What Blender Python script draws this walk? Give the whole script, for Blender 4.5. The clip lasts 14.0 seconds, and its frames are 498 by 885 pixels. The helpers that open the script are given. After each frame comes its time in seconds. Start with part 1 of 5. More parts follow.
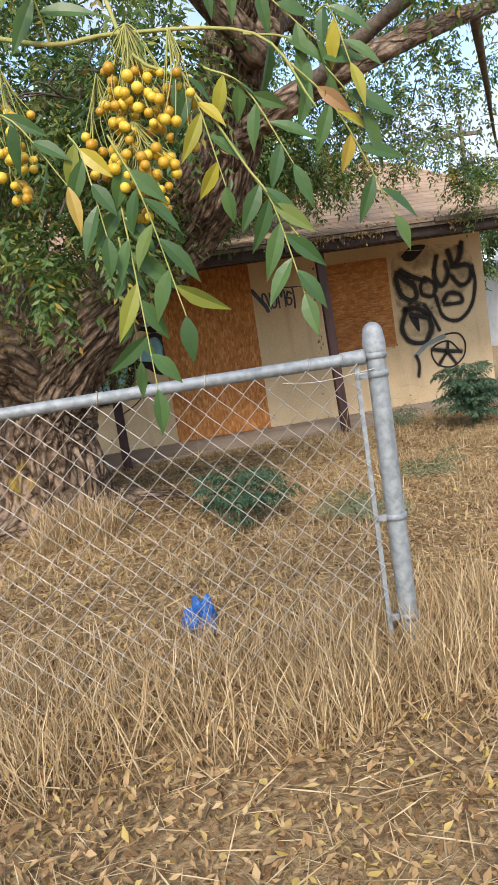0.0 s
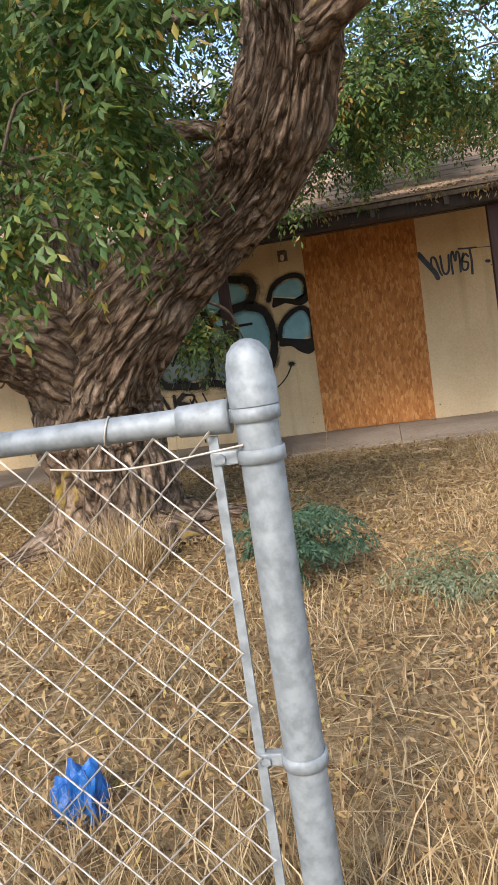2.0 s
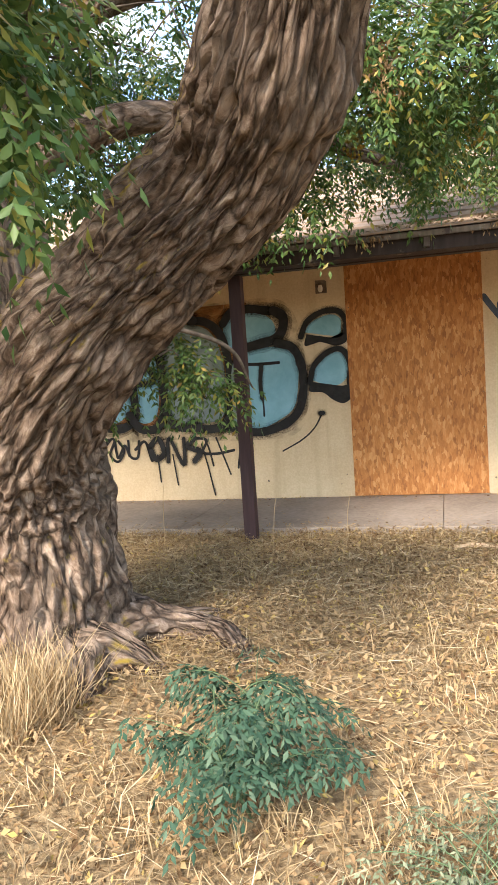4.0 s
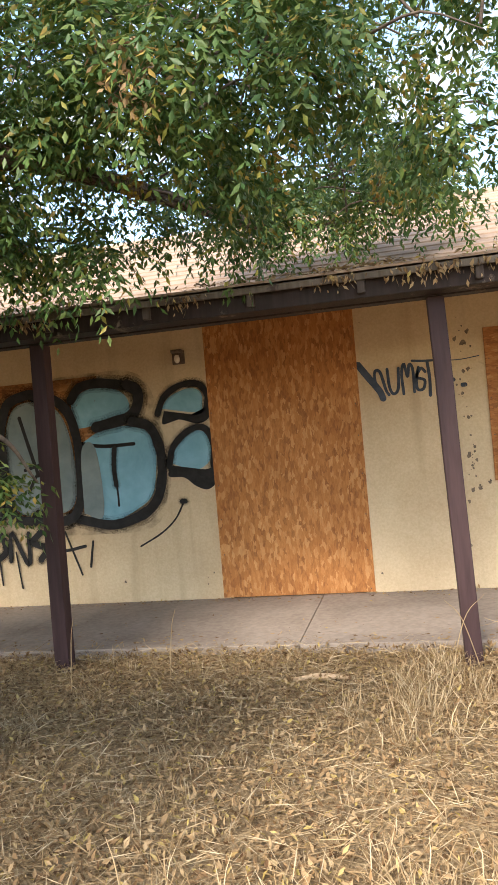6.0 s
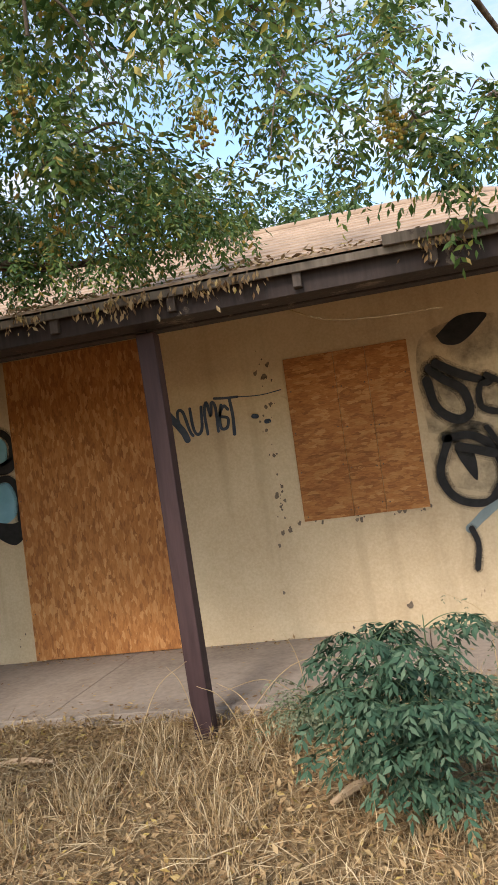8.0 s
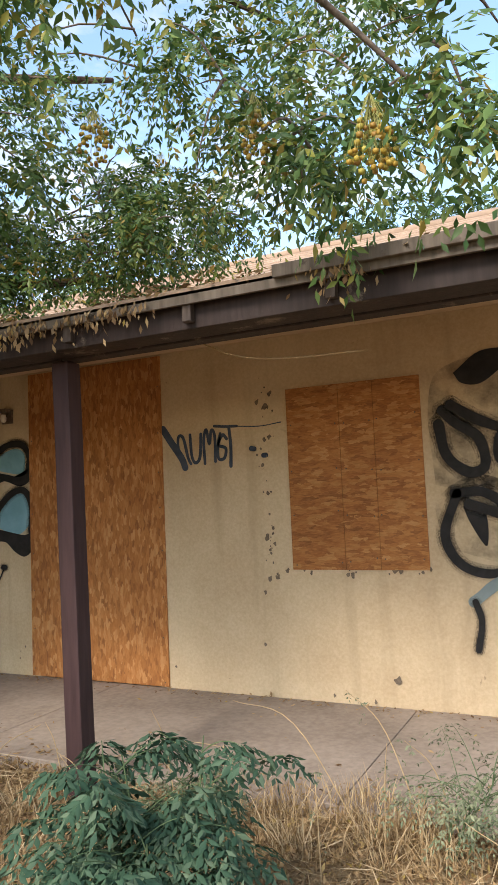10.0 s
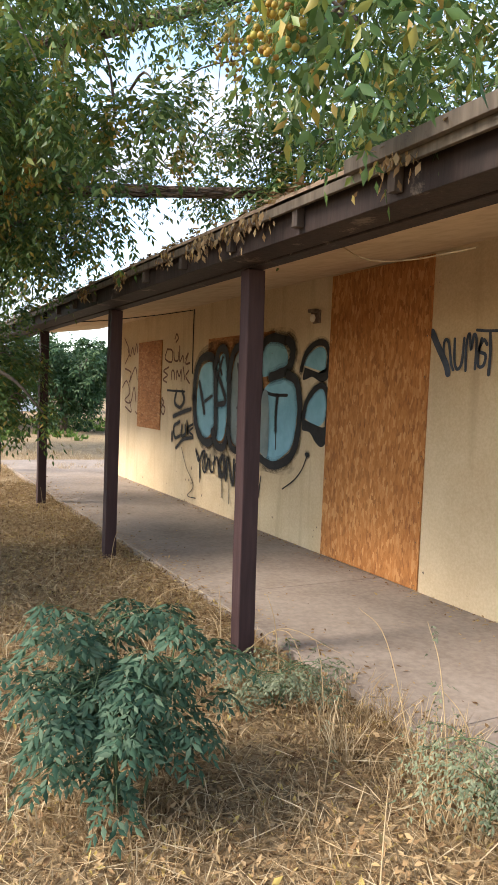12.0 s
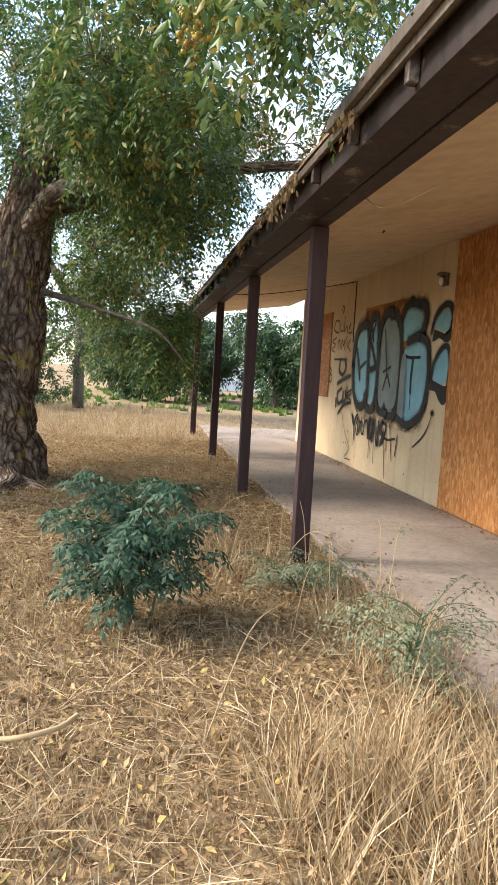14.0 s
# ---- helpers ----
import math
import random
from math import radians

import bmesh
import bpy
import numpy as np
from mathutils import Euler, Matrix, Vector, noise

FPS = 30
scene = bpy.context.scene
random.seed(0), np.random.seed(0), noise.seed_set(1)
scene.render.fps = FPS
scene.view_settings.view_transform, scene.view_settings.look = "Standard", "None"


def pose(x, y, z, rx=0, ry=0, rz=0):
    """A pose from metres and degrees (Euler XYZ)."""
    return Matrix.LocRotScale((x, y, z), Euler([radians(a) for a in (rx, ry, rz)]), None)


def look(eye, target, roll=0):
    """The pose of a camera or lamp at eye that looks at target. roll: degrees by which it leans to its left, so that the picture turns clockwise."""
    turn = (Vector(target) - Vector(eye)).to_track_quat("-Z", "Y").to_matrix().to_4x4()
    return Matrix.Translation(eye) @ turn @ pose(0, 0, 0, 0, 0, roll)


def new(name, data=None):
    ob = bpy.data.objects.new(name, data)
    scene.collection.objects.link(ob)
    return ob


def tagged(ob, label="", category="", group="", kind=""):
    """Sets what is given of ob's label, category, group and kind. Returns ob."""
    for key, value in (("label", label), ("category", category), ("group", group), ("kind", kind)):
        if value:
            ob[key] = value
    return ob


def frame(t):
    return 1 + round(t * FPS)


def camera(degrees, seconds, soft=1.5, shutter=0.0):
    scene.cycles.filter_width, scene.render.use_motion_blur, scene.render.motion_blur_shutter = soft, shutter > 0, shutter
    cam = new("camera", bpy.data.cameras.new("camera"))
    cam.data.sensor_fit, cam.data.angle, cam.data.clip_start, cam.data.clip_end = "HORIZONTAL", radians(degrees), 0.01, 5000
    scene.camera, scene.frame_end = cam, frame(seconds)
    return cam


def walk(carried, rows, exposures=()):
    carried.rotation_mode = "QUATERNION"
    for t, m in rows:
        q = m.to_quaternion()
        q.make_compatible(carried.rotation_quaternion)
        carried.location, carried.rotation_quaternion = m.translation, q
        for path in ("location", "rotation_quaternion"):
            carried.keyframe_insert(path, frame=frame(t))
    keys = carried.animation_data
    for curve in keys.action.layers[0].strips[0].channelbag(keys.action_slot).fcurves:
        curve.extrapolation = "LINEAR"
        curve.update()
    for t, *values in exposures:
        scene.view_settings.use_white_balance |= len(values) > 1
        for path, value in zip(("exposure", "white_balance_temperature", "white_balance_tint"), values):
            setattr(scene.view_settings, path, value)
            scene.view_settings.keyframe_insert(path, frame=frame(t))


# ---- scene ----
cam = camera(37.9, 14.0)
PATH = [
    (0, (0.628, -0.141, 1.192), (0.838, 1.833, 0.947), -8.7),
    (0.5, (0.961, 0.109, 1.211), (1.051, 2.083, 0.901), -9.7),
    (1, (1.212, 0.449, 1.172), (1.148, 2.421, 0.848), -8.9),
    (1.5, (1.382, 0.833, 1.269), (1.157, 2.799, 0.983), -8.8),
    (2, (1.549, 1.18, 1.212), (1.157, 3.125, 0.961), -8.3),
    (4.3, (1.691, 2.827, 1.376), (1.165, 4.751, 1.236), -3.6),
    (4.5, (1.719, 2.999, 1.394), (1.195, 4.925, 1.27), -3.8),
    (5, (1.928, 3.316, 1.452), (1.388, 5.237, 1.317), -4.3),
    (5.5, (2.112, 3.575, 1.477), (1.636, 5.516, 1.411), -4.7),
    (6, (2.406, 3.822, 1.388), (1.986, 5.777, 1.405), -4.8),
    (6.5, (2.835, 4.03, 1.365), (2.371, 5.974, 1.446), -5.3),
    (7, (3.172, 4.122, 1.415), (2.69, 6.061, 1.501), -6.1),
    (7.5, (3.565, 4.329, 1.405), (3.179, 6.29, 1.469), -7.0),
    (8, (3.921, 4.523, 1.307), (3.504, 6.476, 1.419), -7.7),
    (10.5, (5.4, 5.649, 1.479), (4.254, 7.282, 1.62), -0.9),
    (11, (5.75, 5.947, 1.489), (4.29, 7.313, 1.531), -1.4),
    (11.5, (5.992, 6.184, 1.477), (4.38, 7.366, 1.417), 0.8),
    (12, (6.21, 6.412, 1.502), (4.438, 7.329, 1.373), 2.3),
    (12.5, (6.57, 6.44, 1.448), (4.72, 7.193, 1.344), 2.5),
    (13, (6.61, 6.74, 1.44), (4.745, 7.445, 1.305), 2.6),
    (13.5, (6.835, 6.96, 1.374), (4.965, 7.64, 1.185), 1.5),
    (14, (7.173, 7.155, 1.25), (5.206, 7.468, 1.06), 3.5),
]
EXPOSURES = [(0, 1.4), (2.0, 1.65), (4.4, 2.65), (5.5, 2.6), (6.5, 1.95), (8.0, 1.65), (10.5, 1.85), (12.5, 2.15), (14, 2.2)]
walk(cam, [(t, look(eye, target, roll)) for t, eye, target, roll in PATH], EXPOSURES)

# ---- light ----
SUN_EL, SUN_AZ = radians(38), radians(-168)   # azimuth measured from +y, clockwise


def make_world():
    w = bpy.data.worlds.new("world")
    scene.world = w
    w.use_nodes = True
    nt = w.node_tree
    nt.nodes.clear()
    out = nt.nodes.new("ShaderNodeOutputWorld")
    bg = nt.nodes.new("ShaderNodeBackground")
    sky = nt.nodes.new("ShaderNodeTexSky")
    sky.sky_type = "NISHITA"
    sky.sun_disc = False
    sky.sun_elevation, sky.sun_rotation = SUN_EL, SUN_AZ
    co = nt.nodes.new("ShaderNodeTexCoord")
    mp = nt.nodes.new("ShaderNodeMapping")
    mp.inputs["Scale"].default_value = (2.2, 2.2, 5.5)
    nz = nt.nodes.new("ShaderNodeTexNoise")
    nz.inputs["Scale"].default_value = 1.7
    nz.inputs["Detail"].default_value = 7
    nz.inputs["Roughness"].default_value = 0.6
    ramp = nt.nodes.new("ShaderNodeValToRGB")
    ramp.color_ramp.elements[0].position, ramp.color_ramp.elements[1].position = 0.46, 0.64
    mix = nt.nodes.new("ShaderNodeMix")
    mix.data_type = "RGBA"
    mix.inputs[7].default_value = (2.4, 2.45, 2.65, 1)
    nt.links.new(co.outputs["Generated"], mp.inputs["Vector"])
    nt.links.new(mp.outputs[0], nz.inputs["Vector"])
    nt.links.new(nz.outputs["Fac"], ramp.inputs["Fac"])
    nt.links.new(ramp.outputs["Color"], mix.inputs[0])
    nt.links.new(sky.outputs[0], mix.inputs[6])
    nt.links.new(mix.outputs[2], bg.inputs["Color"])
    bg.inputs["Strength"].default_value = 0.14
    nt.links.new(bg.outputs[0], out.inputs["Surface"])


make_world()
sun = new("sun", bpy.data.lights.new("sun", "SUN"))
sun.data.energy, sun.data.angle, sun.data.color = 1.9, radians(16), (1.0, 0.9, 0.8)
_d = Vector((math.sin(SUN_AZ) * math.cos(SUN_EL), math.cos(SUN_AZ) * math.cos(SUN_EL), math.sin(SUN_EL)))
sun.matrix_world = look(_d * 40, (0, 0, 0))


# ---- materials ----
def material(name, rough=0.8, metal=0.0, spec=0.3):
    m = bpy.data.materials.new(name)
    m.use_nodes = True
    b = m.node_tree.nodes["Principled BSDF"]
    b.inputs["Roughness"].default_value = rough
    b.inputs["Metallic"].default_value = metal
    b.inputs["Specular IOR Level"].default_value = spec
    return m, m.node_tree, b


def coords(nt, scale=(1, 1, 1), kind="Object", rot=(0, 0, 0)):
    c = nt.nodes.new("ShaderNodeTexCoord")
    p = nt.nodes.new("ShaderNodeMapping")
    p.inputs["Scale"].default_value = scale
    p.inputs["Rotation"].default_value = rot
    nt.links.new(c.outputs[kind], p.inputs["Vector"])
    return p.outputs[0]


def noise_tex(nt, vec, scale, detail=5, rough=0.55, dist=0.0):
    n = nt.nodes.new("ShaderNodeTexNoise")
    n.inputs["Scale"].default_value, n.inputs["Detail"].default_value = scale, detail
    n.inputs["Roughness"].default_value, n.inputs["Distortion"].default_value = rough, dist
    nt.links.new(vec, n.inputs["Vector"])
    return n.outputs["Fac"]


def ramp_of(nt, fac, stops):
    r = nt.nodes.new("ShaderNodeValToRGB")
    e = r.color_ramp.elements
    while len(e) < len(stops):
        e.new(0.5)
    for k, (p, c) in enumerate(stops):
        e[k].position = p
        e[k].color = (*c, 1) if len(c) == 3 else c
    nt.links.new(fac, r.inputs["Fac"])
    return r.outputs["Color"]


def mixed(nt, fac, a, b, mode="MIX"):
    m = nt.nodes.new("ShaderNodeMix")
    m.data_type, m.blend_type = "RGBA", mode
    for sock, v in ((m.inputs[0], fac), (m.inputs[6], a), (m.inputs[7], b)):
        if isinstance(v, (float, int)):
            sock.default_value = v
        elif isinstance(v, tuple):
            sock.default_value = (*v, 1)
        else:
            nt.links.new(v, sock)
    return m.outputs[2]


def bump(nt, b, height, strength=0.4, dist=0.01):
    n = nt.nodes.new("ShaderNodeBump")
    n.inputs["Strength"].default_value, n.inputs["Distance"].default_value = strength, dist
    nt.links.new(height, n.inputs["Height"])
    nt.links.new(n.outputs[0], b.inputs["Normal"])


def mat_stucco():
    m, nt, b = material("stucco", 0.92, spec=0.15)
    v = coords(nt)
    big = ramp_of(nt, noise_tex(nt, v, 0.9, 6, 0.6, 0.4), [(0.3, (0.46, 0.325, 0.185)), (0.55, (0.58, 0.44, 0.27)), (0.75, (0.64, 0.51, 0.34))])
    fine = noise_tex(nt, v, 55, 4)
    c = mixed(nt, 0.25, big, ramp_of(nt, fine, [(0.3, (0.36, 0.3, 0.2)), (0.7, (0.68, 0.58, 0.42))]))
    chips = ramp_of(nt, noise_tex(nt, v, 9, 4, 0.65, 0.6), [(0.70, (0, 0, 0)), (0.735, (1, 1, 1))])
    patch = ramp_of(nt, noise_tex(nt, v, 1.3, 2), [(0.5, (0, 0, 0)), (0.62, (1, 1, 1))])
    spots = mixed(nt, 1.0, chips, patch, "MULTIPLY")
    c = mixed(nt, spots, c, (0.17, 0.12, 0.08))
    streak = ramp_of(nt, noise_tex(nt, coords(nt, (7, 7, 0.5)), 1.0, 4), [(0.52, (0, 0, 0)), (0.8, (0.45, 0.45, 0.45))])
    c = mixed(nt, streak, c, (0.3, 0.22, 0.13))
    nt.links.new(c, b.inputs["Base Color"])
    bump(nt, b, noise_tex(nt, v, 90, 6, 0.7), 0.35, 0.006)
    return m


def mat_osb(vertical=True, tone=1.0):
    m, nt, b = material("osb", 0.75, spec=0.2)
    sc = (46, 46, 16) if vertical else (16, 46, 46)
    v = coords(nt, sc)
    wob = nt.nodes.new("ShaderNodeTexVoronoi")
    wob.inputs["Scale"].default_value = 1.0
    wob.inputs["Randomness"].default_value = 1.0
    nz = nt.nodes.new("ShaderNodeTexNoise")
    nz.inputs["Scale"].default_value = 1.2
    nt.links.new(v, nz.inputs["Vector"])
    add = nt.nodes.new("ShaderNodeVectorMath")
    add.operation = "MULTIPLY_ADD"
    add.inputs[1].default_value = (1.6, 1.6, 1.6)
    nt.links.new(nz.outputs["Color"], add.inputs[0])
    nt.links.new(v, add.inputs[2])
    nt.links.new(add.outputs[0], wob.inputs["Vector"])
    sep = nt.nodes.new("ShaderNodeSeparateColor")
    nt.links.new(wob.outputs["Color"], sep.inputs[0])
    flakes = ramp_of(nt, sep.outputs[0], [(0.0, (0.27 * tone, 0.105 * tone, 0.032 * tone)), (0.35, (0.43 * tone, 0.165 * tone, 0.045 * tone)), (0.7, (0.52 * tone, 0.22 * tone, 0.068 * tone)), (1.0, (0.68 * tone, 0.36 * tone, 0.14 * tone))])
    grain = noise_tex(nt, coords(nt, (160, 160, 30) if vertical else (30, 160, 160)), 1, 3)
    c = mixed(nt, 0.35, flakes, ramp_of(nt, grain, [(0.3, (0.2, 0.085, 0.03)), (0.7, (0.58, 0.28, 0.1))]))
    big = ramp_of(nt, noise_tex(nt, coords(nt), 1.1, 4), [(0.35, (0.78, 0.74, 0.7)), (0.65, (1, 1, 1))])
    c = mixed(nt, 1.0, c, big, "MULTIPLY")
    nt.links.new(c, b.inputs["Base Color"])
    bump(nt, b, sep.outputs[1], 0.3, 0.004)
    return m


def mat_wood_paint(name, dark, light, worn, worn_amt=0.68):
    m, nt, b = material(name, 0.65, spec=0.3)
    v = coords(nt)
    c = ramp_of(nt, noise_tex(nt, coords(nt, (30, 30, 3)), 1.0, 5), [(0.3, dark), (0.7, light)])
    w = ramp_of(nt, noise_tex(nt, v, 4.5, 6, 0.7, 0.3), [(worn_amt, (0, 0, 0)), (worn_amt + 0.07, (1, 1, 1))])
    c = mixed(nt, w, c, worn)
    nt.links.new(c, b.inputs["Base Color"])
    bump(nt, b, noise_tex(nt, coords(nt, (60, 60, 8)), 1.0, 5), 0.4, 0.004)
    return m


def mat_noise(name, stops, scale, rough=0.85, bscale=60, bs=0.4, bd=0.006, second=None, spec=0.2, metal=0.0):
    m, nt, b = material(name, rough, metal, spec)
    v = coords(nt)
    c = ramp_of(nt, noise_tex(nt, v, scale, 7, 0.62, 0.3), stops)
    if second:
        sc, amt, st = second
        c = mixed(nt, amt, c, ramp_of(nt, noise_tex(nt, v, sc, 4), st))
    nt.links.new(c, b.inputs["Base Color"])
    bump(nt, b, noise_tex(nt, v, bscale, 6, 0.65), bs, bd)
    return m


def mat_island(name, stops, rough=0.6, trans=0.0, spec=0.3):
    """Colour by piece of the joined mesh, with an unevenness along each."""
    m, nt, b = material(name, rough, spec=spec)
    g = nt.nodes.new("ShaderNodeNewGeometry")
    c = ramp_of(nt, g.outputs["Random Per Island"], stops)
    c = mixed(nt, 0.35, c, ramp_of(nt, noise_tex(nt, coords(nt), 14, 3), [(0.3, (0.3, 0.3, 0.3)), (0.7, (1, 1, 1))]), "MULTIPLY")
    nt.links.new(c, b.inputs["Base Color"])
    if trans:
        t = nt.nodes.new("ShaderNodeBsdfTranslucent")
        nt.links.new(c, t.inputs["Color"])
        ms = nt.nodes.new("ShaderNodeMixShader")
        ms.inputs[0].default_value = trans
        out = nt.nodes["Material Output"]
        nt.links.new(b.outputs[0], ms.inputs[1])
        nt.links.new(t.outputs[0], ms.inputs[2])
        nt.links.new(ms.outputs[0], out.inputs["Surface"])
    return m


def mat_bark():
    m, nt, b = material("bark", 0.95, spec=0.1)
    along = nt.nodes.new("ShaderNodeAttribute")
    along.attribute_name = "bark_flow"

    def flow(scale):
        p = nt.nodes.new("ShaderNodeMapping")
        p.inputs["Scale"].default_value = scale
        nt.links.new(along.outputs["Vector"], p.inputs["Vector"])
        return p.outputs[0]

    v = flow((1, 1, 0.3))
    wob = nt.nodes.new("ShaderNodeTexNoise")
    wob.inputs["Scale"].default_value, wob.inputs["Detail"].default_value = 6, 4
    nt.links.new(v, wob.inputs["Vector"])
    add = nt.nodes.new("ShaderNodeVectorMath")
    add.operation = "MULTIPLY_ADD"
    add.inputs[1].default_value = (0.2, 0.2, 0.2)
    nt.links.new(wob.outputs["Color"], add.inputs[0])
    nt.links.new(v, add.inputs[2])
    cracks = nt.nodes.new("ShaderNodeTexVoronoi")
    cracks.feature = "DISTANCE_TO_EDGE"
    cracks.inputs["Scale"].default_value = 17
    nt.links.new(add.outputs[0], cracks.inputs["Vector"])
    plate = ramp_of(nt, cracks.outputs["Distance"], [(0.0, (0, 0, 0)), (0.22, (0.75, 0.75, 0.75)), (0.5, (1, 1, 1))])
    fibre = noise_tex(nt, flow((34, 34, 13)), 1.0, 8, 0.75, 0.9)
    relief = mixed(nt, 0.4, plate, fibre)
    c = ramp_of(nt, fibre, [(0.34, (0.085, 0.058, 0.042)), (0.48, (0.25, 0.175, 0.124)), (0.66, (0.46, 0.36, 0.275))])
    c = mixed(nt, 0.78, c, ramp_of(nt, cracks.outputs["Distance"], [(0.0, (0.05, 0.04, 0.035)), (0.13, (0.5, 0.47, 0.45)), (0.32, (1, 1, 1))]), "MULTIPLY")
    pale = ramp_of(nt, noise_tex(nt, coords(nt), 2.2, 5, 0.65), [(0.5, (0, 0, 0)), (0.72, (0.3, 0.3, 0.3))])
    c = mixed(nt, pale, c, (0.3, 0.25, 0.2))
    g = nt.nodes.new("ShaderNodeNewGeometry")
    sep = nt.nodes.new("ShaderNodeSeparateXYZ")
    nt.links.new(g.outputs["Normal"], sep.inputs[0])
    up = ramp_of(nt, sep.outputs[2], [(0.0, (0, 0, 0)), (0.3, (1, 1, 1)), (0.5, (0.8, 0.8, 0.8)), (0.62, (0, 0, 0))])
    blot = ramp_of(nt, noise_tex(nt, coords(nt), 3, 6, 0.75), [(0.53, (0, 0, 0)), (0.62, (1, 1, 1))])
    moss = mixed(nt, 1.0, up, blot, "MULTIPLY")
    c = mixed(nt, moss, c, (0.3, 0.21, 0.035))
    nt.links.new(c, b.inputs["Base Color"])
    bump(nt, b, relief, 1.0, 0.05)
    return m


STUCCO = mat_stucco()
OSB_V, OSB_H = mat_osb(True), mat_osb(False, 0.8)
POST_PAINT = mat_wood_paint("brown_post_paint", (0.03, 0.014, 0.014), (0.055, 0.028, 0.027), (0.14, 0.1, 0.085), 0.72)
BEAM_PAINT = mat_wood_paint("dark_beam_paint", (0.016, 0.010, 0.008), (0.04, 0.024, 0.02), (0.17, 0.13, 0.1), 0.6)
OLD_WOOD = mat_wood_paint("weathered_wood", (0.075, 0.058, 0.042), (0.17, 0.135, 0.1), (0.05, 0.03, 0.025), 0.6)
RAFTER = mat_wood_paint("rafter_paint", (0.035, 0.024, 0.02), (0.1, 0.075, 0.06), (0.24, 0.2, 0.16), 0.58)
ROOFING = mat_noise("roofing", [(0.3, (0.25, 0.175, 0.12)), (0.7, (0.38, 0.28, 0.2))], 3, 0.95, 120, 0.5)
SOFFIT = mat_noise("soffit_paint", [(0.3, (0.5, 0.37, 0.23)), (0.7, (0.62, 0.48, 0.31))], 1.5, 0.85, 40, 0.15, second=(8, 0.25, [(0.35, (0.3, 0.2, 0.12)), (0.6, (0.62, 0.5, 0.34))]))
CONCRETE = mat_noise("concrete", [(0.28, (0.22, 0.18, 0.145)), (0.5, (0.31, 0.255, 0.208)), (0.75, (0.4, 0.335, 0.275))], 1.4, 0.9, 70, 0.3, second=(26, 0.3, [(0.35, (0.13, 0.1, 0.075)), (0.65, (0.33, 0.275, 0.22))]))
SOIL = mat_noise("dry_soil", [(0.3, (0.09, 0.058, 0.032)), (0.5, (0.17, 0.11, 0.06)), (0.72, (0.3, 0.21, 0.115))], 2.2, 0.97, 30, 0.9, 0.03, second=(38, 0.5, [(0.3, (0.13, 0.08, 0.035)), (0.68, (0.58, 0.44, 0.24))]))
BARK = mat_bark()
TWIG = mat_noise("twig_bark", [(0.3, (0.06, 0.045, 0.035)), (0.7, (0.19, 0.15, 0.115))], 30, 0.9, 150, 0.4)
SHOOT = mat_noise("green_shoot", [(0.3, (0.06, 0.1, 0.045)), (0.7, (0.11, 0.15, 0.07))], 20, 0.7)
GREEN_STEM = mat_noise("green_stem", [(0.3, (0.2, 0.23, 0.06)), (0.7, (0.34, 0.3, 0.11))], 20, 0.7)
LEAF = mat_island("chinaberry_leaf", [(0.0, (0.045, 0.1, 0.025)), (0.45, (0.09, 0.16, 0.04)), (0.84, (0.16, 0.22, 0.055)), (0.93, (0.3, 0.29, 0.05)), (1.0, (0.36, 0.24, 0.06))], 0.45, 0.3)
LEAF_YOUNG = mat_island("seedling_leaf", [(0.0, (0.035, 0.078, 0.046)), (0.6, (0.058, 0.11, 0.064)), (1.0, (0.12, 0.17, 0.105))], 0.65, 0.25, 0.15)
LEAF_FAR = mat_island("orchard_leaf", [(0.0, (0.025, 0.06, 0.018)), (0.6, (0.045, 0.095, 0.028)), (1.0, (0.085, 0.135, 0.045))], 0.55, 0.2)
LEAF_BACK = mat_island("back_tree_leaf", [(0.0, (0.05, 0.1, 0.03)), (0.6, (0.09, 0.15, 0.05)), (1.0, (0.17, 0.2, 0.07))], 0.55, 0.3)
BERRY = mat_island("berry_skin", [(0.0, (0.42, 0.22, 0.02)), (0.5, (0.62, 0.4, 0.03)), (1.0, (0.7, 0.52, 0.06))], 0.4, 0.1, 0.4)
BERRY_DULL = mat_island("dull_berry_skin", [(0.0, (0.28, 0.15, 0.035)), (0.5, (0.42, 0.28, 0.04)), (1.0, (0.38, 0.33, 0.06))], 0.5, 0.1, 0.3)
STRAW = mat_island("dry_grass_blade", [(0.0, (0.25, 0.16, 0.075)), (0.5, (0.47, 0.335, 0.175)), (1.0, (0.7, 0.56, 0.35))], 0.75, 0.25, 0.2)
LITTER = mat_island("dead_leaf", [(0.0, (0.12, 0.065, 0.03)), (0.35, (0.33, 0.21, 0.1)), (0.85, (0.46, 0.33, 0.175)), (0.985, (0.47, 0.35, 0.1)), (1.0, (0.3, 0.17, 0.09))], 0.8, 0.15, 0.2)
WEED = mat_island("grey_green_weed", [(0.0, (0.12, 0.15, 0.08)), (1.0, (0.26, 0.28, 0.17))], 0.7, 0.2)
GALV = mat_noise("galvanised_steel", [(0.3, (0.15, 0.172, 0.185)), (0.7, (0.25, 0.28, 0.295))], 9, 0.68, 90, 0.15, 0.002, second=(40, 0.3, [(0.35, (0.2, 0.2, 0.2)), (0.6, (0.5, 0.52, 0.54))]), spec=0.5, metal=0.45)
WIRE = mat_noise("rusty_wire", [(0.3, (0.3, 0.24, 0.18)), (0.6, (0.5, 0.47, 0.42))], 25, 0.55, metal=0.5)
BLACK_SPRAY = mat_noise("black_spray", [(0.3, (0.012, 0.011, 0.011)), (0.7, (0.028, 0.026, 0.025))], 12, 0.7)
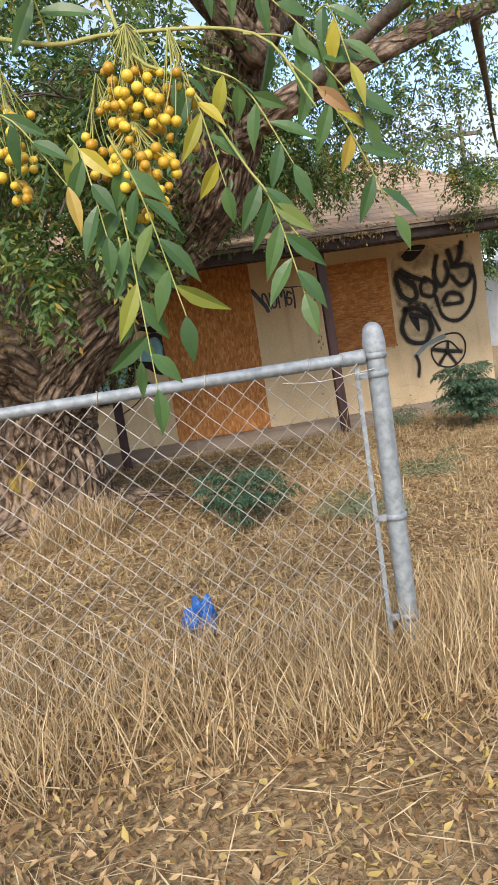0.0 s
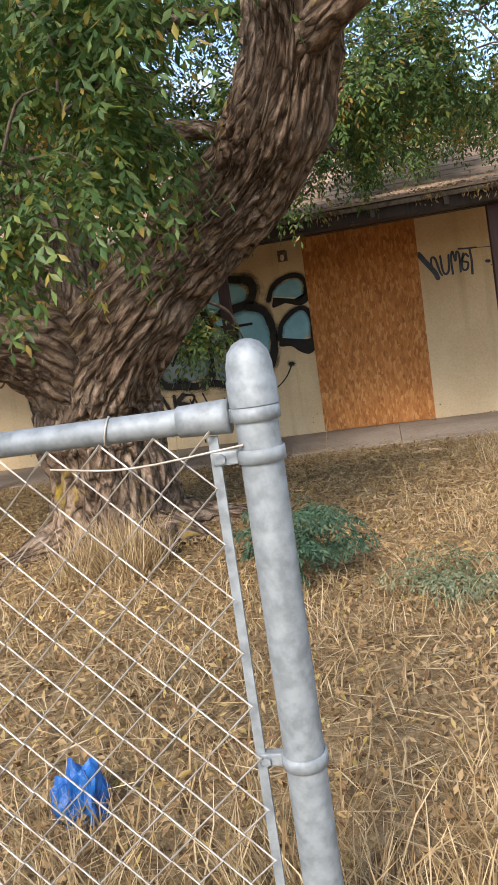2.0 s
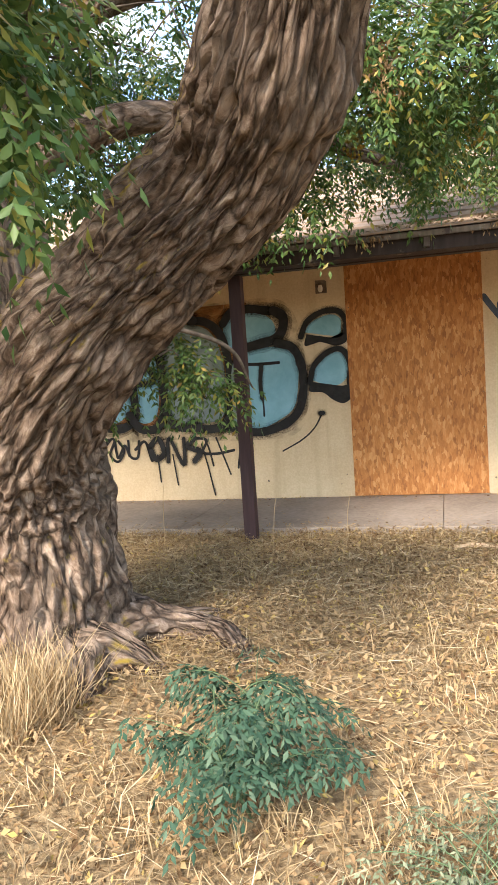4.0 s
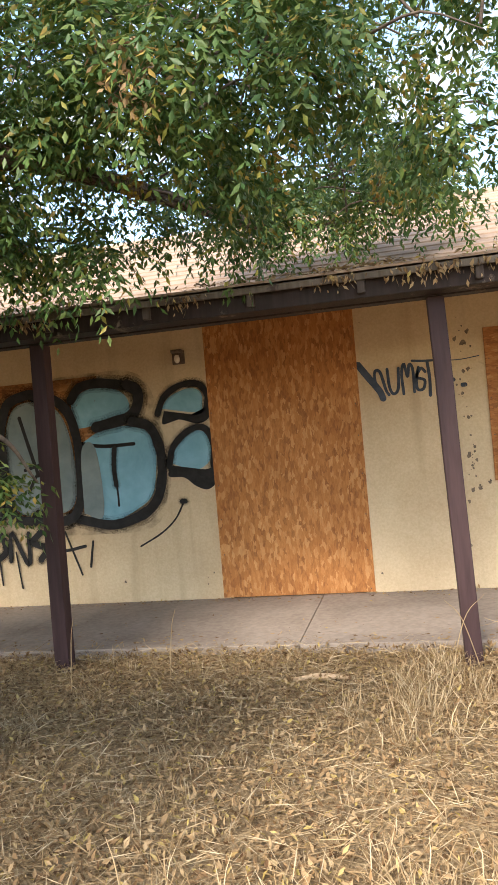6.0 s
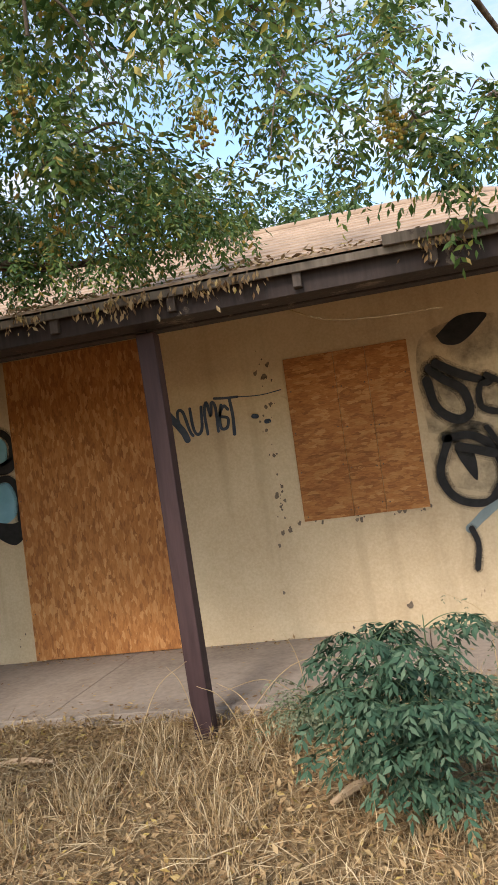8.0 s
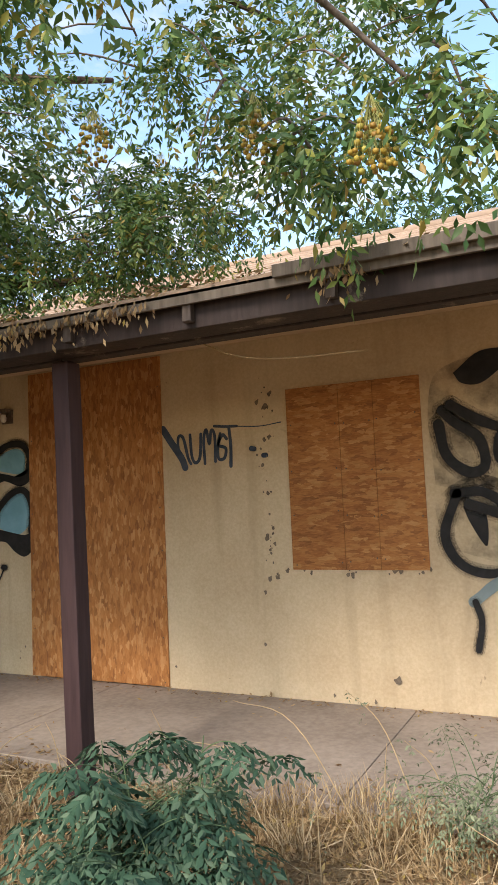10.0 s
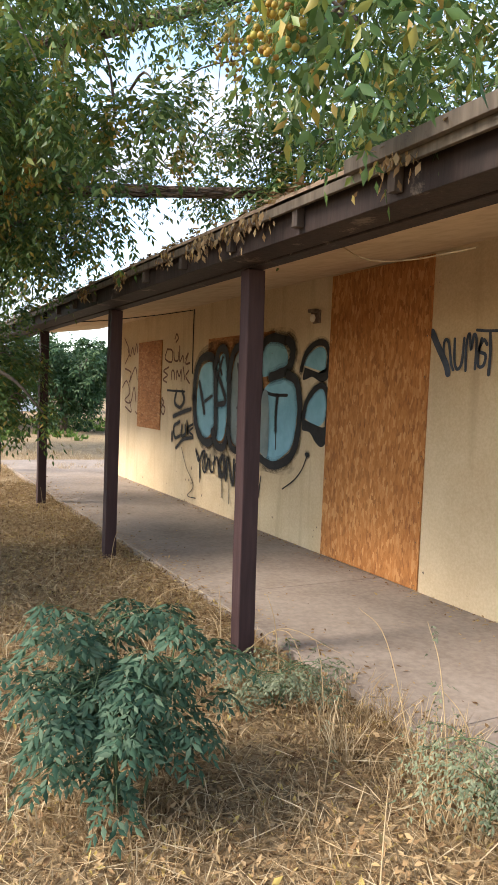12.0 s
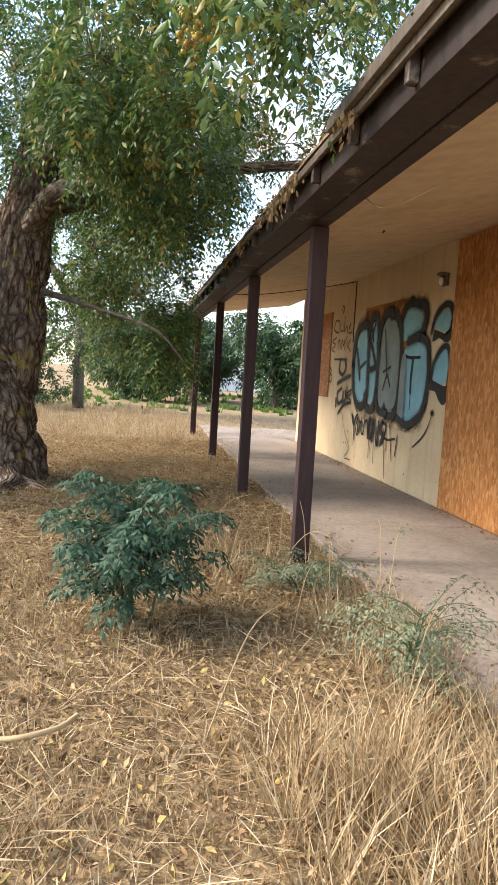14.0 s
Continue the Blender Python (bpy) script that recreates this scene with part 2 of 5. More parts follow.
BLUE_SPRAY = mat_noise("blue_spray", [(0.3, (0.16, 0.33, 0.40)), (0.6, (0.24, 0.45, 0.53)), (0.75, (0.32, 0.50, 0.56))], 3.5, 0.75)
GREY_SPRAY = mat_noise("grey_blue_spray", [(0.3, (0.15, 0.19, 0.19)), (0.7, (0.25, 0.29, 0.28))], 3.5, 0.8)
INK_SPRAY = mat_noise("ink_blue_spray", [(0.3, (0.03, 0.04, 0.06)), (0.7, (0.075, 0.09, 0.12))], 12, 0.8)
BROWN_SPRAY = mat_noise("brown_spray", [(0.3, (0.1, 0.05, 0.03)), (0.7, (0.2, 0.11, 0.065))], 14, 0.8)
def mat_haze():
    m, nt, b = material("spray_haze", 0.9, spec=0.1)
    b.inputs["Base Color"].default_value = (0.03, 0.028, 0.027, 1)
    a = ramp_of(nt, noise_tex(nt, coords(nt), 5, 6, 0.7), [(0.42, (0, 0, 0)), (0.7, (0.6, 0.6, 0.6))])
    nt.links.new(a, b.inputs["Alpha"])
    return m


HAZE_SPRAY = mat_haze()


def mat_mist():
    """Fine overspray dots at the rim of a sprayed line."""
    m, nt, b = material("spray_mist", 0.9, spec=0.1)
    b.inputs["Base Color"].default_value = (0.022, 0.02, 0.02, 1)
    a = ramp_of(nt, noise_tex(nt, coords(nt), 160, 3, 0.7), [(0.4, (0, 0, 0)), (0.75, (1, 1, 1))])
    a = mixed(nt, 1.0, a, ramp_of(nt, noise_tex(nt, coords(nt), 7, 3), [(0.3, (0.25, 0.25, 0.25)), (0.7, (1, 1, 1))]), "MULTIPLY")
    nt.links.new(a, b.inputs["Alpha"])
    return m


MIST_SPRAY = mat_mist()
BLUE_PLASTIC = mat_noise("blue_plastic", [(0.3, (0.005, 0.05, 0.22)), (0.7, (0.015, 0.14, 0.42))], 8, 0.35, 20, 0.6, 0.02, spec=0.5)
WHITE_PAINT = mat_noise("white_siding", [(0.3, (0.62, 0.62, 0.6)), (0.7, (0.8, 0.8, 0.78))], 2, 0.7)
GREY_ROOF = mat_noise("grey_shingle", [(0.3, (0.2, 0.2, 0.2)), (0.7, (0.34, 0.33, 0.32))], 2, 0.9)
GRASS_GREEN = mat_island("green_grass_blade", [(0.0, (0.08, 0.16, 0.03)), (1.0, (0.2, 0.3, 0.06))], 0.7, 0.3)
RUST = mat_noise("rusty_metal", [(0.3, (0.08, 0.05, 0.035)), (0.7, (0.2, 0.15, 0.11))], 20, 0.7)
BULB = mat_noise("frosted_bulb", [(0.3, (0.6, 0.55, 0.45)), (0.7, (0.75, 0.7, 0.6))], 20, 0.3)


# ---- mesh helpers ----
def obj_from(name, verts, faces, mat, parent=None, smooth=False, label=""):
    me = bpy.data.meshes.new(name)
    me.from_pydata([tuple(v) for v in verts] if not isinstance(verts, np.ndarray) else verts.tolist(), [], faces if not isinstance(faces, np.ndarray) else faces.tolist())
    me.materials.append(mat)
    if smooth:
        me.polygons.foreach_set("use_smooth", [True] * len(me.polygons))
    ob = new(name, me)
    if parent:
        ob.parent = parent
    if label:
        tagged(ob, label)
    return ob


def part(name, bm, mat, parent=None, label="", smooth=False):
    me = bpy.data.meshes.new(name)
    bm.to_mesh(me)
    bm.free()
    me.materials.append(mat)
    if smooth:
        me.polygons.foreach_set("use_smooth", [True] * len(me.polygons))
    ob = new(name, me)
    if parent:
        ob.parent = parent
    if label:
        tagged(ob, label)
    return ob


def empty(name, at, label, category, group="", kind=""):
    ob = new(name)
    ob.empty_display_size = 0.1
    ob.matrix_world = Matrix.Translation(at)
    return tagged(ob, label, category, group, kind)


def world_child(ob, parent):
    """Parents ob, whose mesh is in world coordinates, to a thing that stands elsewhere."""
    ob.parent = parent
    ob.matrix_parent_inverse = Matrix.Translation(-parent.matrix_basis.translation)
    return ob


def add_box(bm, x0, x1, y0, y1, z0, z1, bevel=0.0):
    r = bmesh.ops.create_cube(bm, size=1)
    bmesh.ops.scale(bm, vec=(x1 - x0, y1 - y0, z1 - z0), verts=r["verts"])
    bmesh.ops.translate(bm, vec=((x0 + x1) / 2, (y0 + y1) / 2, (z0 + z1) / 2), verts=r["verts"])
    if bevel:
        es = list({e for v in r["verts"] for e in v.link_edges})
        bmesh.ops.bevel(bm, geom=es, offset=bevel, segments=2, affect="EDGES", profile=0.6)


def box(name, x0, x1, y0, y1, z0, z1, mat, bevel=0.004, parent=None, label=""):
    bm = bmesh.new()
    add_box(bm, x0, x1, y0, y1, z0, z1, bevel)
    ob = part(name, bm, mat, None, label)
    return world_child(ob, parent) if parent else ob


def smooth_path(points, steps):
    """Catmull-Rom through the points; each point may carry a radius as its last number."""
    p = np.array(points, float)
    p = np.vstack([2 * p[0] - p[1], p, 2 * p[-1] - p[-2]])
    out = []
    for k in range(1, len(p) - 2):
        for u in np.linspace(0, 1, steps, endpoint=False):
            a, b, c, d = p[k - 1], p[k], p[k + 1], p[k + 2]
            out.append(0.5 * (2 * b + (c - a) * u + (2 * a - 5 * b + 4 * c - d) * u * u + (3 * b - a - 3 * c + d) * u ** 3))
    out.append(p[-2])
    return np.array(out)


def tube_data(points, sides=8, steps=4, rough=0.0, freq=3.0, ridges=0, cap=True):
    """A tapered tube along points of (x, y, z, r), with bark relief where rough is given."""
    q = smooth_path(points, steps) if steps > 1 else np.array(points, float)
    pos, rad = q[:, :3], np.maximum(q[:, 3], 0.0004)
    tan = np.gradient(pos, axis=0)
    tan /= np.linalg.norm(tan, axis=1)[:, None] + 1e-9
    gone = np.concatenate([[0], np.cumsum(np.linalg.norm(np.diff(pos, axis=0), axis=1))])
    up = np.array((0.31, 0.9, 0.12))
    verts = []
    u = np.cross(tan[0], up)
    u /= np.linalg.norm(u)
    for k in range(len(pos)):
        u = u - tan[k] * np.dot(u, tan[k])
        u /= np.linalg.norm(u) + 1e-9
        w = np.cross(tan[k], u)
        for s in range(sides):
            a = 2 * math.pi * s / sides
            dirv = math.cos(a) * u + math.sin(a) * w
            r = rad[k]
            if rough:
                pt = pos[k] + dirv * r
                n1 = noise.fractal(Vector(pt * freq), 1.0, 2.0, 3)
                r = r * (1 + rough * 0.8 * n1)
                if ridges:
                    wave = 0.5 * noise.noise(Vector((math.cos(a) * 2, math.sin(a) * 2, gone[k] * 3)))
                    c1 = noise.noise(Vector((math.cos(a + wave * 0.12) * ridges * 1.5, math.sin(a + wave * 0.12) * ridges * 1.5, gone[k] * 3.2)))
                    c2 = noise.noise(Vector((math.cos(a) * ridges * 2.2, math.sin(a) * ridges * 2.2, gone[k] * 11 + 5)))
                    deep = min(0.034, rad[k] * 0.16)
                    r += deep * (min(1.0, abs(c1) * 4.5) - 0.7) + deep * 0.6 * c2
            verts.append(pos[k] + dirv * r)
    faces = []
    for k in range(len(pos) - 1):
        for s in range(sides):
            a, b = k * sides + s, k * sides + (s + 1) % sides
            faces.append((a, b, b + sides, a + sides))
    if cap:
        faces.append(tuple(range(sides))[::-1])
        faces.append(tuple(range((len(pos) - 1) * sides, len(pos) * sides)))
    return np.array(verts), faces


def bark_flow(ob, points, sides, steps):
    """Stores on each point of a tube its place round the stem and along it, for the bark."""
    q = smooth_path(points, steps)
    gone = np.concatenate([[0], np.cumsum(np.linalg.norm(np.diff(q[:, :3], axis=0), axis=1))])
    a = np.arange(sides) * 2 * math.pi / sides
    r = float(np.mean(q[:, 3]))
    co = np.stack([np.tile(np.cos(a) * r, (len(q), 1)), np.tile(np.sin(a) * r, (len(q), 1)), np.repeat(gone[:, None], sides, 1)], 2)
    at = ob.data.attributes.new("bark_flow", "FLOAT_VECTOR", "POINT")
    at.data.foreach_set("vector", co.astype(np.float32).ravel())
    return ob


class Bag:
    """Collects loose pieces of geometry for one mesh."""

    def __init__(self):
        self.v, self.f, self.n = [], [], 0

    def add(self, verts, faces):
        self.v.append(np.asarray(verts, float))
        self.f += [tuple(i + self.n for i in f) for f in faces]
        self.n += len(verts)

    def make(self, name, mat, parent=None, smooth=False, label="", kind=""):
        ob = obj_from(name, np.vstack(self.v), self.f, mat, None, smooth, label)
        if parent:
            world_child(ob, parent)
        return tagged(ob, kind=kind)


def quads_obj(name, base, left, tip, right, mat, parent=None, label="", category="", kind="stuff"):
    """Many folded leaflets at once: four corners each, two triangles."""
    n = len(base)
    v = np.stack([base, left, tip, right], 1).reshape(-1, 3)
    i = np.arange(n)[:, None] * 4
    f = np.vstack([i + np.array([0, 1, 2]), i + np.array([0, 2, 3])])
    me = bpy.data.meshes.new(name)
    me.vertices.add(len(v))
    me.vertices.foreach_set("co", v.ravel())
    me.loops.add(f.size)
    me.loops.foreach_set("vertex_index", f.ravel().astype(np.int32))
    me.polygons.add(len(f))
    me.polygons.foreach_set("loop_start", np.arange(0, f.size, 3, dtype=np.int32))
    me.update(calc_edges=True)
    me.validate()
    me.materials.append(mat)
    ob = new(name, me)
    if parent:
        world_child(ob, parent)
    return tagged(ob, label, category, kind=kind)


def unit(a):
    return a / (np.linalg.norm(a, axis=-1, keepdims=True) + 1e-9)


def pinnate(rng, origins, dirs, length, pairs, leaflet, droop=0.5):
    """Compound leaves: leaflets in pairs along drooping stalks. Gives base, left, tip, right arrays."""
    n = len(origins)
    L = length * rng.uniform(0.7, 1.25, n)
    side0 = unit(np.cross(dirs, np.tile((0.0, 0.0, 1.0), (n, 1)) + rng.normal(0, 0.15, (n, 3))))
    B, Lf, T, R = [], [], [], []
    for k in range(2 * pairs + 1):
        s = (k // 2 + 1) / (pairs + 0.5)
        s = min(s, 1.0)
        p = origins + dirs * (L * s)[:, None]
        p[:, 2] -= droop * L * s * s
        t = dirs.copy()
        t[:, 2] -= 2 * droop * s
        t = unit(t)
        sgn = 1 if k % 2 else -1
        out = unit(t * 0.75 + (sgn * side0 * 1.0 if k < 2 * pairs else 0) + rng.normal(0, 0.22, (n, 3)) + np.array((0, 0, -0.35)))
        ll = leaflet * rng.uniform(0.75, 1.25, n)[:, None]
        wdir = unit(np.cross(out, np.cross(side0, t) + rng.normal(0, 0.4, (n, 3))))
        nrm = np.cross(out, wdir)
        w = ll * 0.19
        B.append(p)
        Lf.append(p + out * ll * 0.42 + wdir * w + nrm * w * 0.35)
        T.append(p + out * ll)
        R.append(p + out * ll * 0.42 - wdir * w + nrm * w * 0.35)
    return [np.vstack(a) for a in (B, Lf, T, R)]


def in_volumes(rng, vols):
    """Places and outward ways inside a list of (centre xyz, radii xyz, count), clumped."""
    P, D = [], []
    for cx, cy, cz, rx, ry, rz, n in vols:
        k = max(3, n // 18)
        c = unit(rng.normal(0, 1, (k, 3))) * rng.uniform(0.25, 1.0, (k, 1)) ** 0.6
        pick = rng.integers(0, k, n)
        q = c[pick] + rng.normal(0, 0.11, (n, 3))
        P.append(q * (rx, ry, rz) + (cx, cy, cz))
        d = unit(c[pick] * 0.5 + rng.normal(0, 0.6, (n, 3)))
        d[:, 2] -= 0.25
        D.append(unit(d))
    return np.vstack(P), np.vstack(D)


def thin(name, mat, parent, lines, r=0.003, sides=4, steps=3, kind="", label=""):
    bag = Bag()
    for ln in lines:
        pts = [(*p[:3], p[3] if len(p) > 3 else r) for p in ln]
        bag.add(*tube_data(pts, sides, steps, cap=False))
    return bag.make(name, mat, parent, True, label, kind)


# ---- ground ----
def ground_z(x, y):
    return 0.035 + 0.03 * noise.noise(Vector((x * 0.5, y * 0.5, 0))) + 0.012 * noise.noise(Vector((x * 2.3, y * 2.3, 4)))


def make_ground():
    n = 220
    t = np.linspace(-1, 1, n)
    g = np.sign(t) * np.abs(t) ** 3 * 400 + t * 14
    verts = []
    for y in g + 6:
        for x in g + 1:
            z = ground_z(x, y) if abs(x) < 30 and abs(y) < 30 else 0.03
            if 8.6 < y < 15 and -6.5 < x < 6.5:
                z = -0.06
            verts.append((x, y, z))
    faces = [(j * n + i, j * n + i + 1, (j + 1) * n + i + 1, (j + 1) * n + i) for j in range(n - 1) for i in range(n - 1)]
    ob = obj_from("ground", verts, faces, SOIL, smooth=True)
    tagged(ob, "dry tan soil under straw and fallen leaves", "ground", kind="structure")


make_ground()

# ---- house shell ----
WALL, X0, X1, BACK = 10.03, -5.6, 5.45, 14.6
SLAB = 0.09


def wall_panels(name, x0, x1, z0, z1, holes, y0, y1, label):
    """A wall along x with openings through it."""
    xs = sorted({x0, x1, *[h[0] for h in holes], *[h[1] for h in holes]})
    zs = sorted({z0, z1, *[h[2] for h in holes], *[h[3] for h in holes]})
    bm = bmesh.new()
    for a, b in zip(xs, xs[1:]):
        for c, d in zip(zs, zs[1:]):
            if any(h[0] <= a and b <= h[1] and h[2] <= c and d <= h[3] for h in holes):
                continue
            add_box(bm, a, b, y0, y1, c, d)
    bmesh.ops.remove_doubles(bm, verts=bm.verts, dist=1e-5)
    seen, kill = {}, []
    for f in bm.faces:
        key = tuple(round(c, 3) for c in f.calc_center_median())
        if key in seen:
            kill += [f, seen[key]]
        seen[key] = f
    bmesh.ops.delete(bm, geom=list(set(kill)), context="FACES_ONLY")
    return tagged(part(name, bm, STUCCO), label, "wall", kind="structure")


HOLES = [(0.82, 1.98, 0.0, 2.5), (3.16, 3.98, 1.02, 2.16), (-4.5, -3.62, 1.0, 2.2), (-1.9, -0.35, 1.0, 2.1)]
wall_panels("wall_south", X0, X1, 0.0, 2.66, HOLES, WALL, WALL + 0.16, "beige stucco front wall, stained, chipped and sprayed")
for nm, xa, xb in (("wall_west", X0, X0 + 0.16), ("wall_east", X1 - 0.16, X1)):
    tagged(box(nm, xa, xb, WALL + 0.162, BACK, 0, 2.66, STUCCO, 0), "beige stucco end wall of the house", "wall", kind="structure")
tagged(box("wall_north", X0 + 0.162, X1 - 0.162, BACK - 0.16, BACK, 0, 2.66, STUCCO, 0), "beige stucco rear wall of the house", "wall", kind="structure")
tagged(box("floor", X0 + 0.17, X1 - 0.17, WALL + 0.17, BACK - 0.17, 0.0, 0.08, CONCRETE, 0), "bare concrete floor inside the house", "floor", kind="structure")


def make_soffit():
    ya, za, yb, zb = 8.3, 2.335, WALL - 0.002, 2.6
    v = [(x, y, z + h) for h in (0, 0.02) for x in (X0 - 1.3, X1 + 0.6) for y, z in ((ya, za), (yb, zb))]
    f = [(0, 1, 3, 2), (4, 6, 7, 5), (0, 2, 6, 4), (1, 5, 7, 3), (0, 4, 5, 1), (2, 3, 7, 6)]
    tagged(obj_from("ceiling", v, f, SOFFIT), "cream painted porch ceiling, sloping and stained", "ceiling", kind="structure")


make_soffit()
EAVE_Y, EAVE_Z = 7.95, 2.335


def make_roof():
    """Low porch roof, then a steeper hipped roof, laid in courses of shingles."""
    roof = empty("roof", (0, 12, 2.7), "tan shingled hip roof, littered with leaves at the eave", "roof", kind="structure")
    xa, xb = X0 - 1.4, X1 + 0.7
    bag = Bag()
    y1, z1 = 9.7, 2.72
    n = 7
    for k in range(n):
        u, w = k / n, (k + 1) / n
        ya, yb = EAVE_Y + (y1 - EAVE_Y) * u, EAVE_Y + (y1 - EAVE_Y) * w
        za, zb = EAVE_Z + (z1 - EAVE_Z) * u, EAVE_Z + (z1 - EAVE_Z) * w
        m = 60
        xs = np.linspace(xa, xb, m)
        rag = [0.012 * noise.noise(Vector((x * 3, k * 2.0, 0))) for x in xs]
        v = [(x, ya + r, za + 0.016) for x, r in zip(xs, rag)] + [(x, yb + 0.04, zb + 0.018) for x in xs] + [(x, ya + r, za) for x, r in zip(xs, rag)]
        f = [(i, i + 1, m + i + 1, m + i) for i in range(m - 1)] + [(2 * m + i, 2 * m + i + 1, i + 1, i) for i in range(m - 1)]
        bag.add(v, f)
    # underside of the deck
    v = [(xa, EAVE_Y + 0.01, EAVE_Z - 0.008), (xb, EAVE_Y + 0.01, EAVE_Z - 0.008), (xb, y1, z1 - 0.008), (xa, y1, z1 - 0.008)]
    bag.add(v, [(3, 2, 1, 0)])
    bag.make("porch_roof", ROOFING, roof)
    bag = Bag()
    ex0, ex1, ey0, ey1 = X0 - 0.6, X1 + 0.7, 9.6, 15.0
    ry, rz, rx0, rx1, ez = 12.2, 3.98, -3.0, 4.9, 2.71
    n = 16
    for k in range(n):
        u, w = k / n, (k + 1) / n
        lift = 0.012

        def ring(t, up):
            return [(ex0 + (rx0 - ex0) * t, ey0 + (ry - ey0) * t, ez + (rz - ez) * t + up), (ex1 + (rx1 - ex1) * t, ey0 + (ry - ey0) * t, ez + (rz - ez) * t + up),
                    (ex1 + (rx1 - ex1) * t, ey1 + (ry - ey1) * t, ez + (rz - ez) * t + up), (ex0 + (rx0 - ex0) * t, ey1 + (ry - ey1) * t, ez + (rz - ez) * t + up)]
        a, b, c = ring(u, lift), ring(w, 0), ring(u, 0)
        v = a + b + c
        f = []
        for i in range(4):
            j = (i + 1) % 4
            f += [(i, j, 4 + j, 4 + i), (8 + i, 8 + j, j, i)]
        bag.add(v, f)
    bag.make("main_roof", ROOFING, roof)
    cap = Bag()
    cap.add(*tube_data([(rx0, ry, rz, 0.05), (0, ry, rz, 0.05), (rx1, ry, rz, 0.05)], 6, 2))
    cap.add(*tube_data([(rx1, ry, rz, 0.045), ((rx1 + ex1) / 2, (ry + ey0) / 2, (rz + ez) / 2, 0.045), (ex1, ey0, ez, 0.045)], 6, 2))
    cap.make("ridge_cap", ROOFING, roof, True)
    return roof


ROOF = make_roof()

# porch slab in bays with open joints
slab = empty("pavement", (0, 9.2, 0), "grey-brown concrete porch slab, cracked and dusty", "porch slab", kind="structure")
JOINTS = [-8.2, -5.4, -2.9, -0.65, 1.62, 3.9, 6.3]
for xa, xb in zip(JOINTS, JOINTS[1:]):
    bm = bmesh.new()
    add_box(bm, xa + 0.002, xb - 0.002, 8.5, WALL - 0.003, -0.08, SLAB, 0.006)
    world_child(part("slab_bay", bm, CONCRETE), slab)
side = bmesh.new()
add_box(side, -8.19, X0 - 0.01, WALL + 0.004, 14.0, -0.08, SLAB - 0.004, 0.012)
world_child(part("slab_bay", side, CONCRETE), slab)

# ---- porch frame ----
porch = empty("porch_frame", (0, 8.24, 0), "dark brown painted porch posts and eave beam", "porch")
for px in (6.05, 2.66, 0.095, -2.85, -6.47):
    bm = bmesh.new()
    add_box(bm, -0.05, 0.05, -0.05, 0.05, -0.05, 2.182, 0.006)
    bmesh.ops.subdivide_edges(bm, edges=[e for e in bm.edges if e.calc_length() > 1], cuts=12)
    for v in bm.verts:
        v.co.x += 0.004 * noise.noise(Vector((px, 0, v.co.z * 1.5)))
        v.co.y += 0.004 * noise.noise(Vector((px, 9, v.co.z * 1.5)))
        if px == 2.66:
            v.co.x += 0.035 - 0.022 * v.co.z
    ob = part("post", bm, POST_PAINT)
    ob.location = (px, 8.24, 0)
    world_child(ob, porch)
for xa, xb in ((-7.0, -2.85), (-2.846, 2.66), (2.664, 6.15)):
    bm = bmesh.new()
    add_box(bm, xa, xb, 8.19, 8.285, 2.184, 2.325, 0.006)
    world_child(part("beam", bm, BEAM_PAINT), porch)
for k in range(-14, 6):
    x = 2.235 + 0.645 * k
    bm = bmesh.new()
    add_box(bm, x - 0.022, x + 0.022, 7.975, 8.01, 2.215, 2.318, 0.004)
    for v in bm.verts:
        v.co.y += random.uniform(-0.004, 0.0) if v.co.y < 7.99 else 0
    world_child(part("rafter_tail", bm, RAFTER if random.random() < 0.75 else BEAM_PAINT, label="weathered grey rafter end"), porch)
bm = bmesh.new()
add_box(bm, -7.0, 6.15, 8.012, 8.186, 2.192, 2.322, 0.003)
world_child(part("blocking", bm, BEAM_PAINT), porch)
bm = bmesh.new()
add_box(bm, -7.0, 6.15, 7.955, 7.973, 2.285, 2.325, 0.003)
world_child(part("fascia_strip", bm, OLD_WOOD), porch)
bm = bmesh.new()
add_box(bm, 3.95, 6.15, 7.925, 7.952, 2.318, 2.37, 0.003)
world_child(part("edge_board", bm, OLD_WOOD, label="pale weathered eave board"), porch)


# ---- boards over the openings ----
def board(name, x0, x1, z0, z1, mat, seams, label, proud=0.014):
    th = empty(name, ((x0 + x1) / 2, WALL, z0), label, "board")
    xs = [x0, *seams, x1]
    for a, b in zip(xs, xs[1:]):
        bm = bmesh.new()
        add_box(bm, a + 0.0012, b - 0.0012, WALL - proud, WALL - 0.001, z0, z1, 0.002)
        world_child(part("panel", bm, mat), th)
    for a, b in zip(xs, xs[1:]):
        for z in np.arange(z0 + 0.06, z1, 0.31):
            for x in (a + 0.03, b - 0.03):
                bm = bmesh.new()
                bmesh.ops.create_cone(bm, cap_ends=True, segments=8, radius1=0.006, radius2=0.004, depth=0.004)
                ob = part("screw", bm, RUST)
                ob.matrix_world = pose(x + random.uniform(-0.01, 0.01), WALL - proud - 0.001, z + random.uniform(-0.03, 0.03), 90)
                world_child(ob, th)
    return th


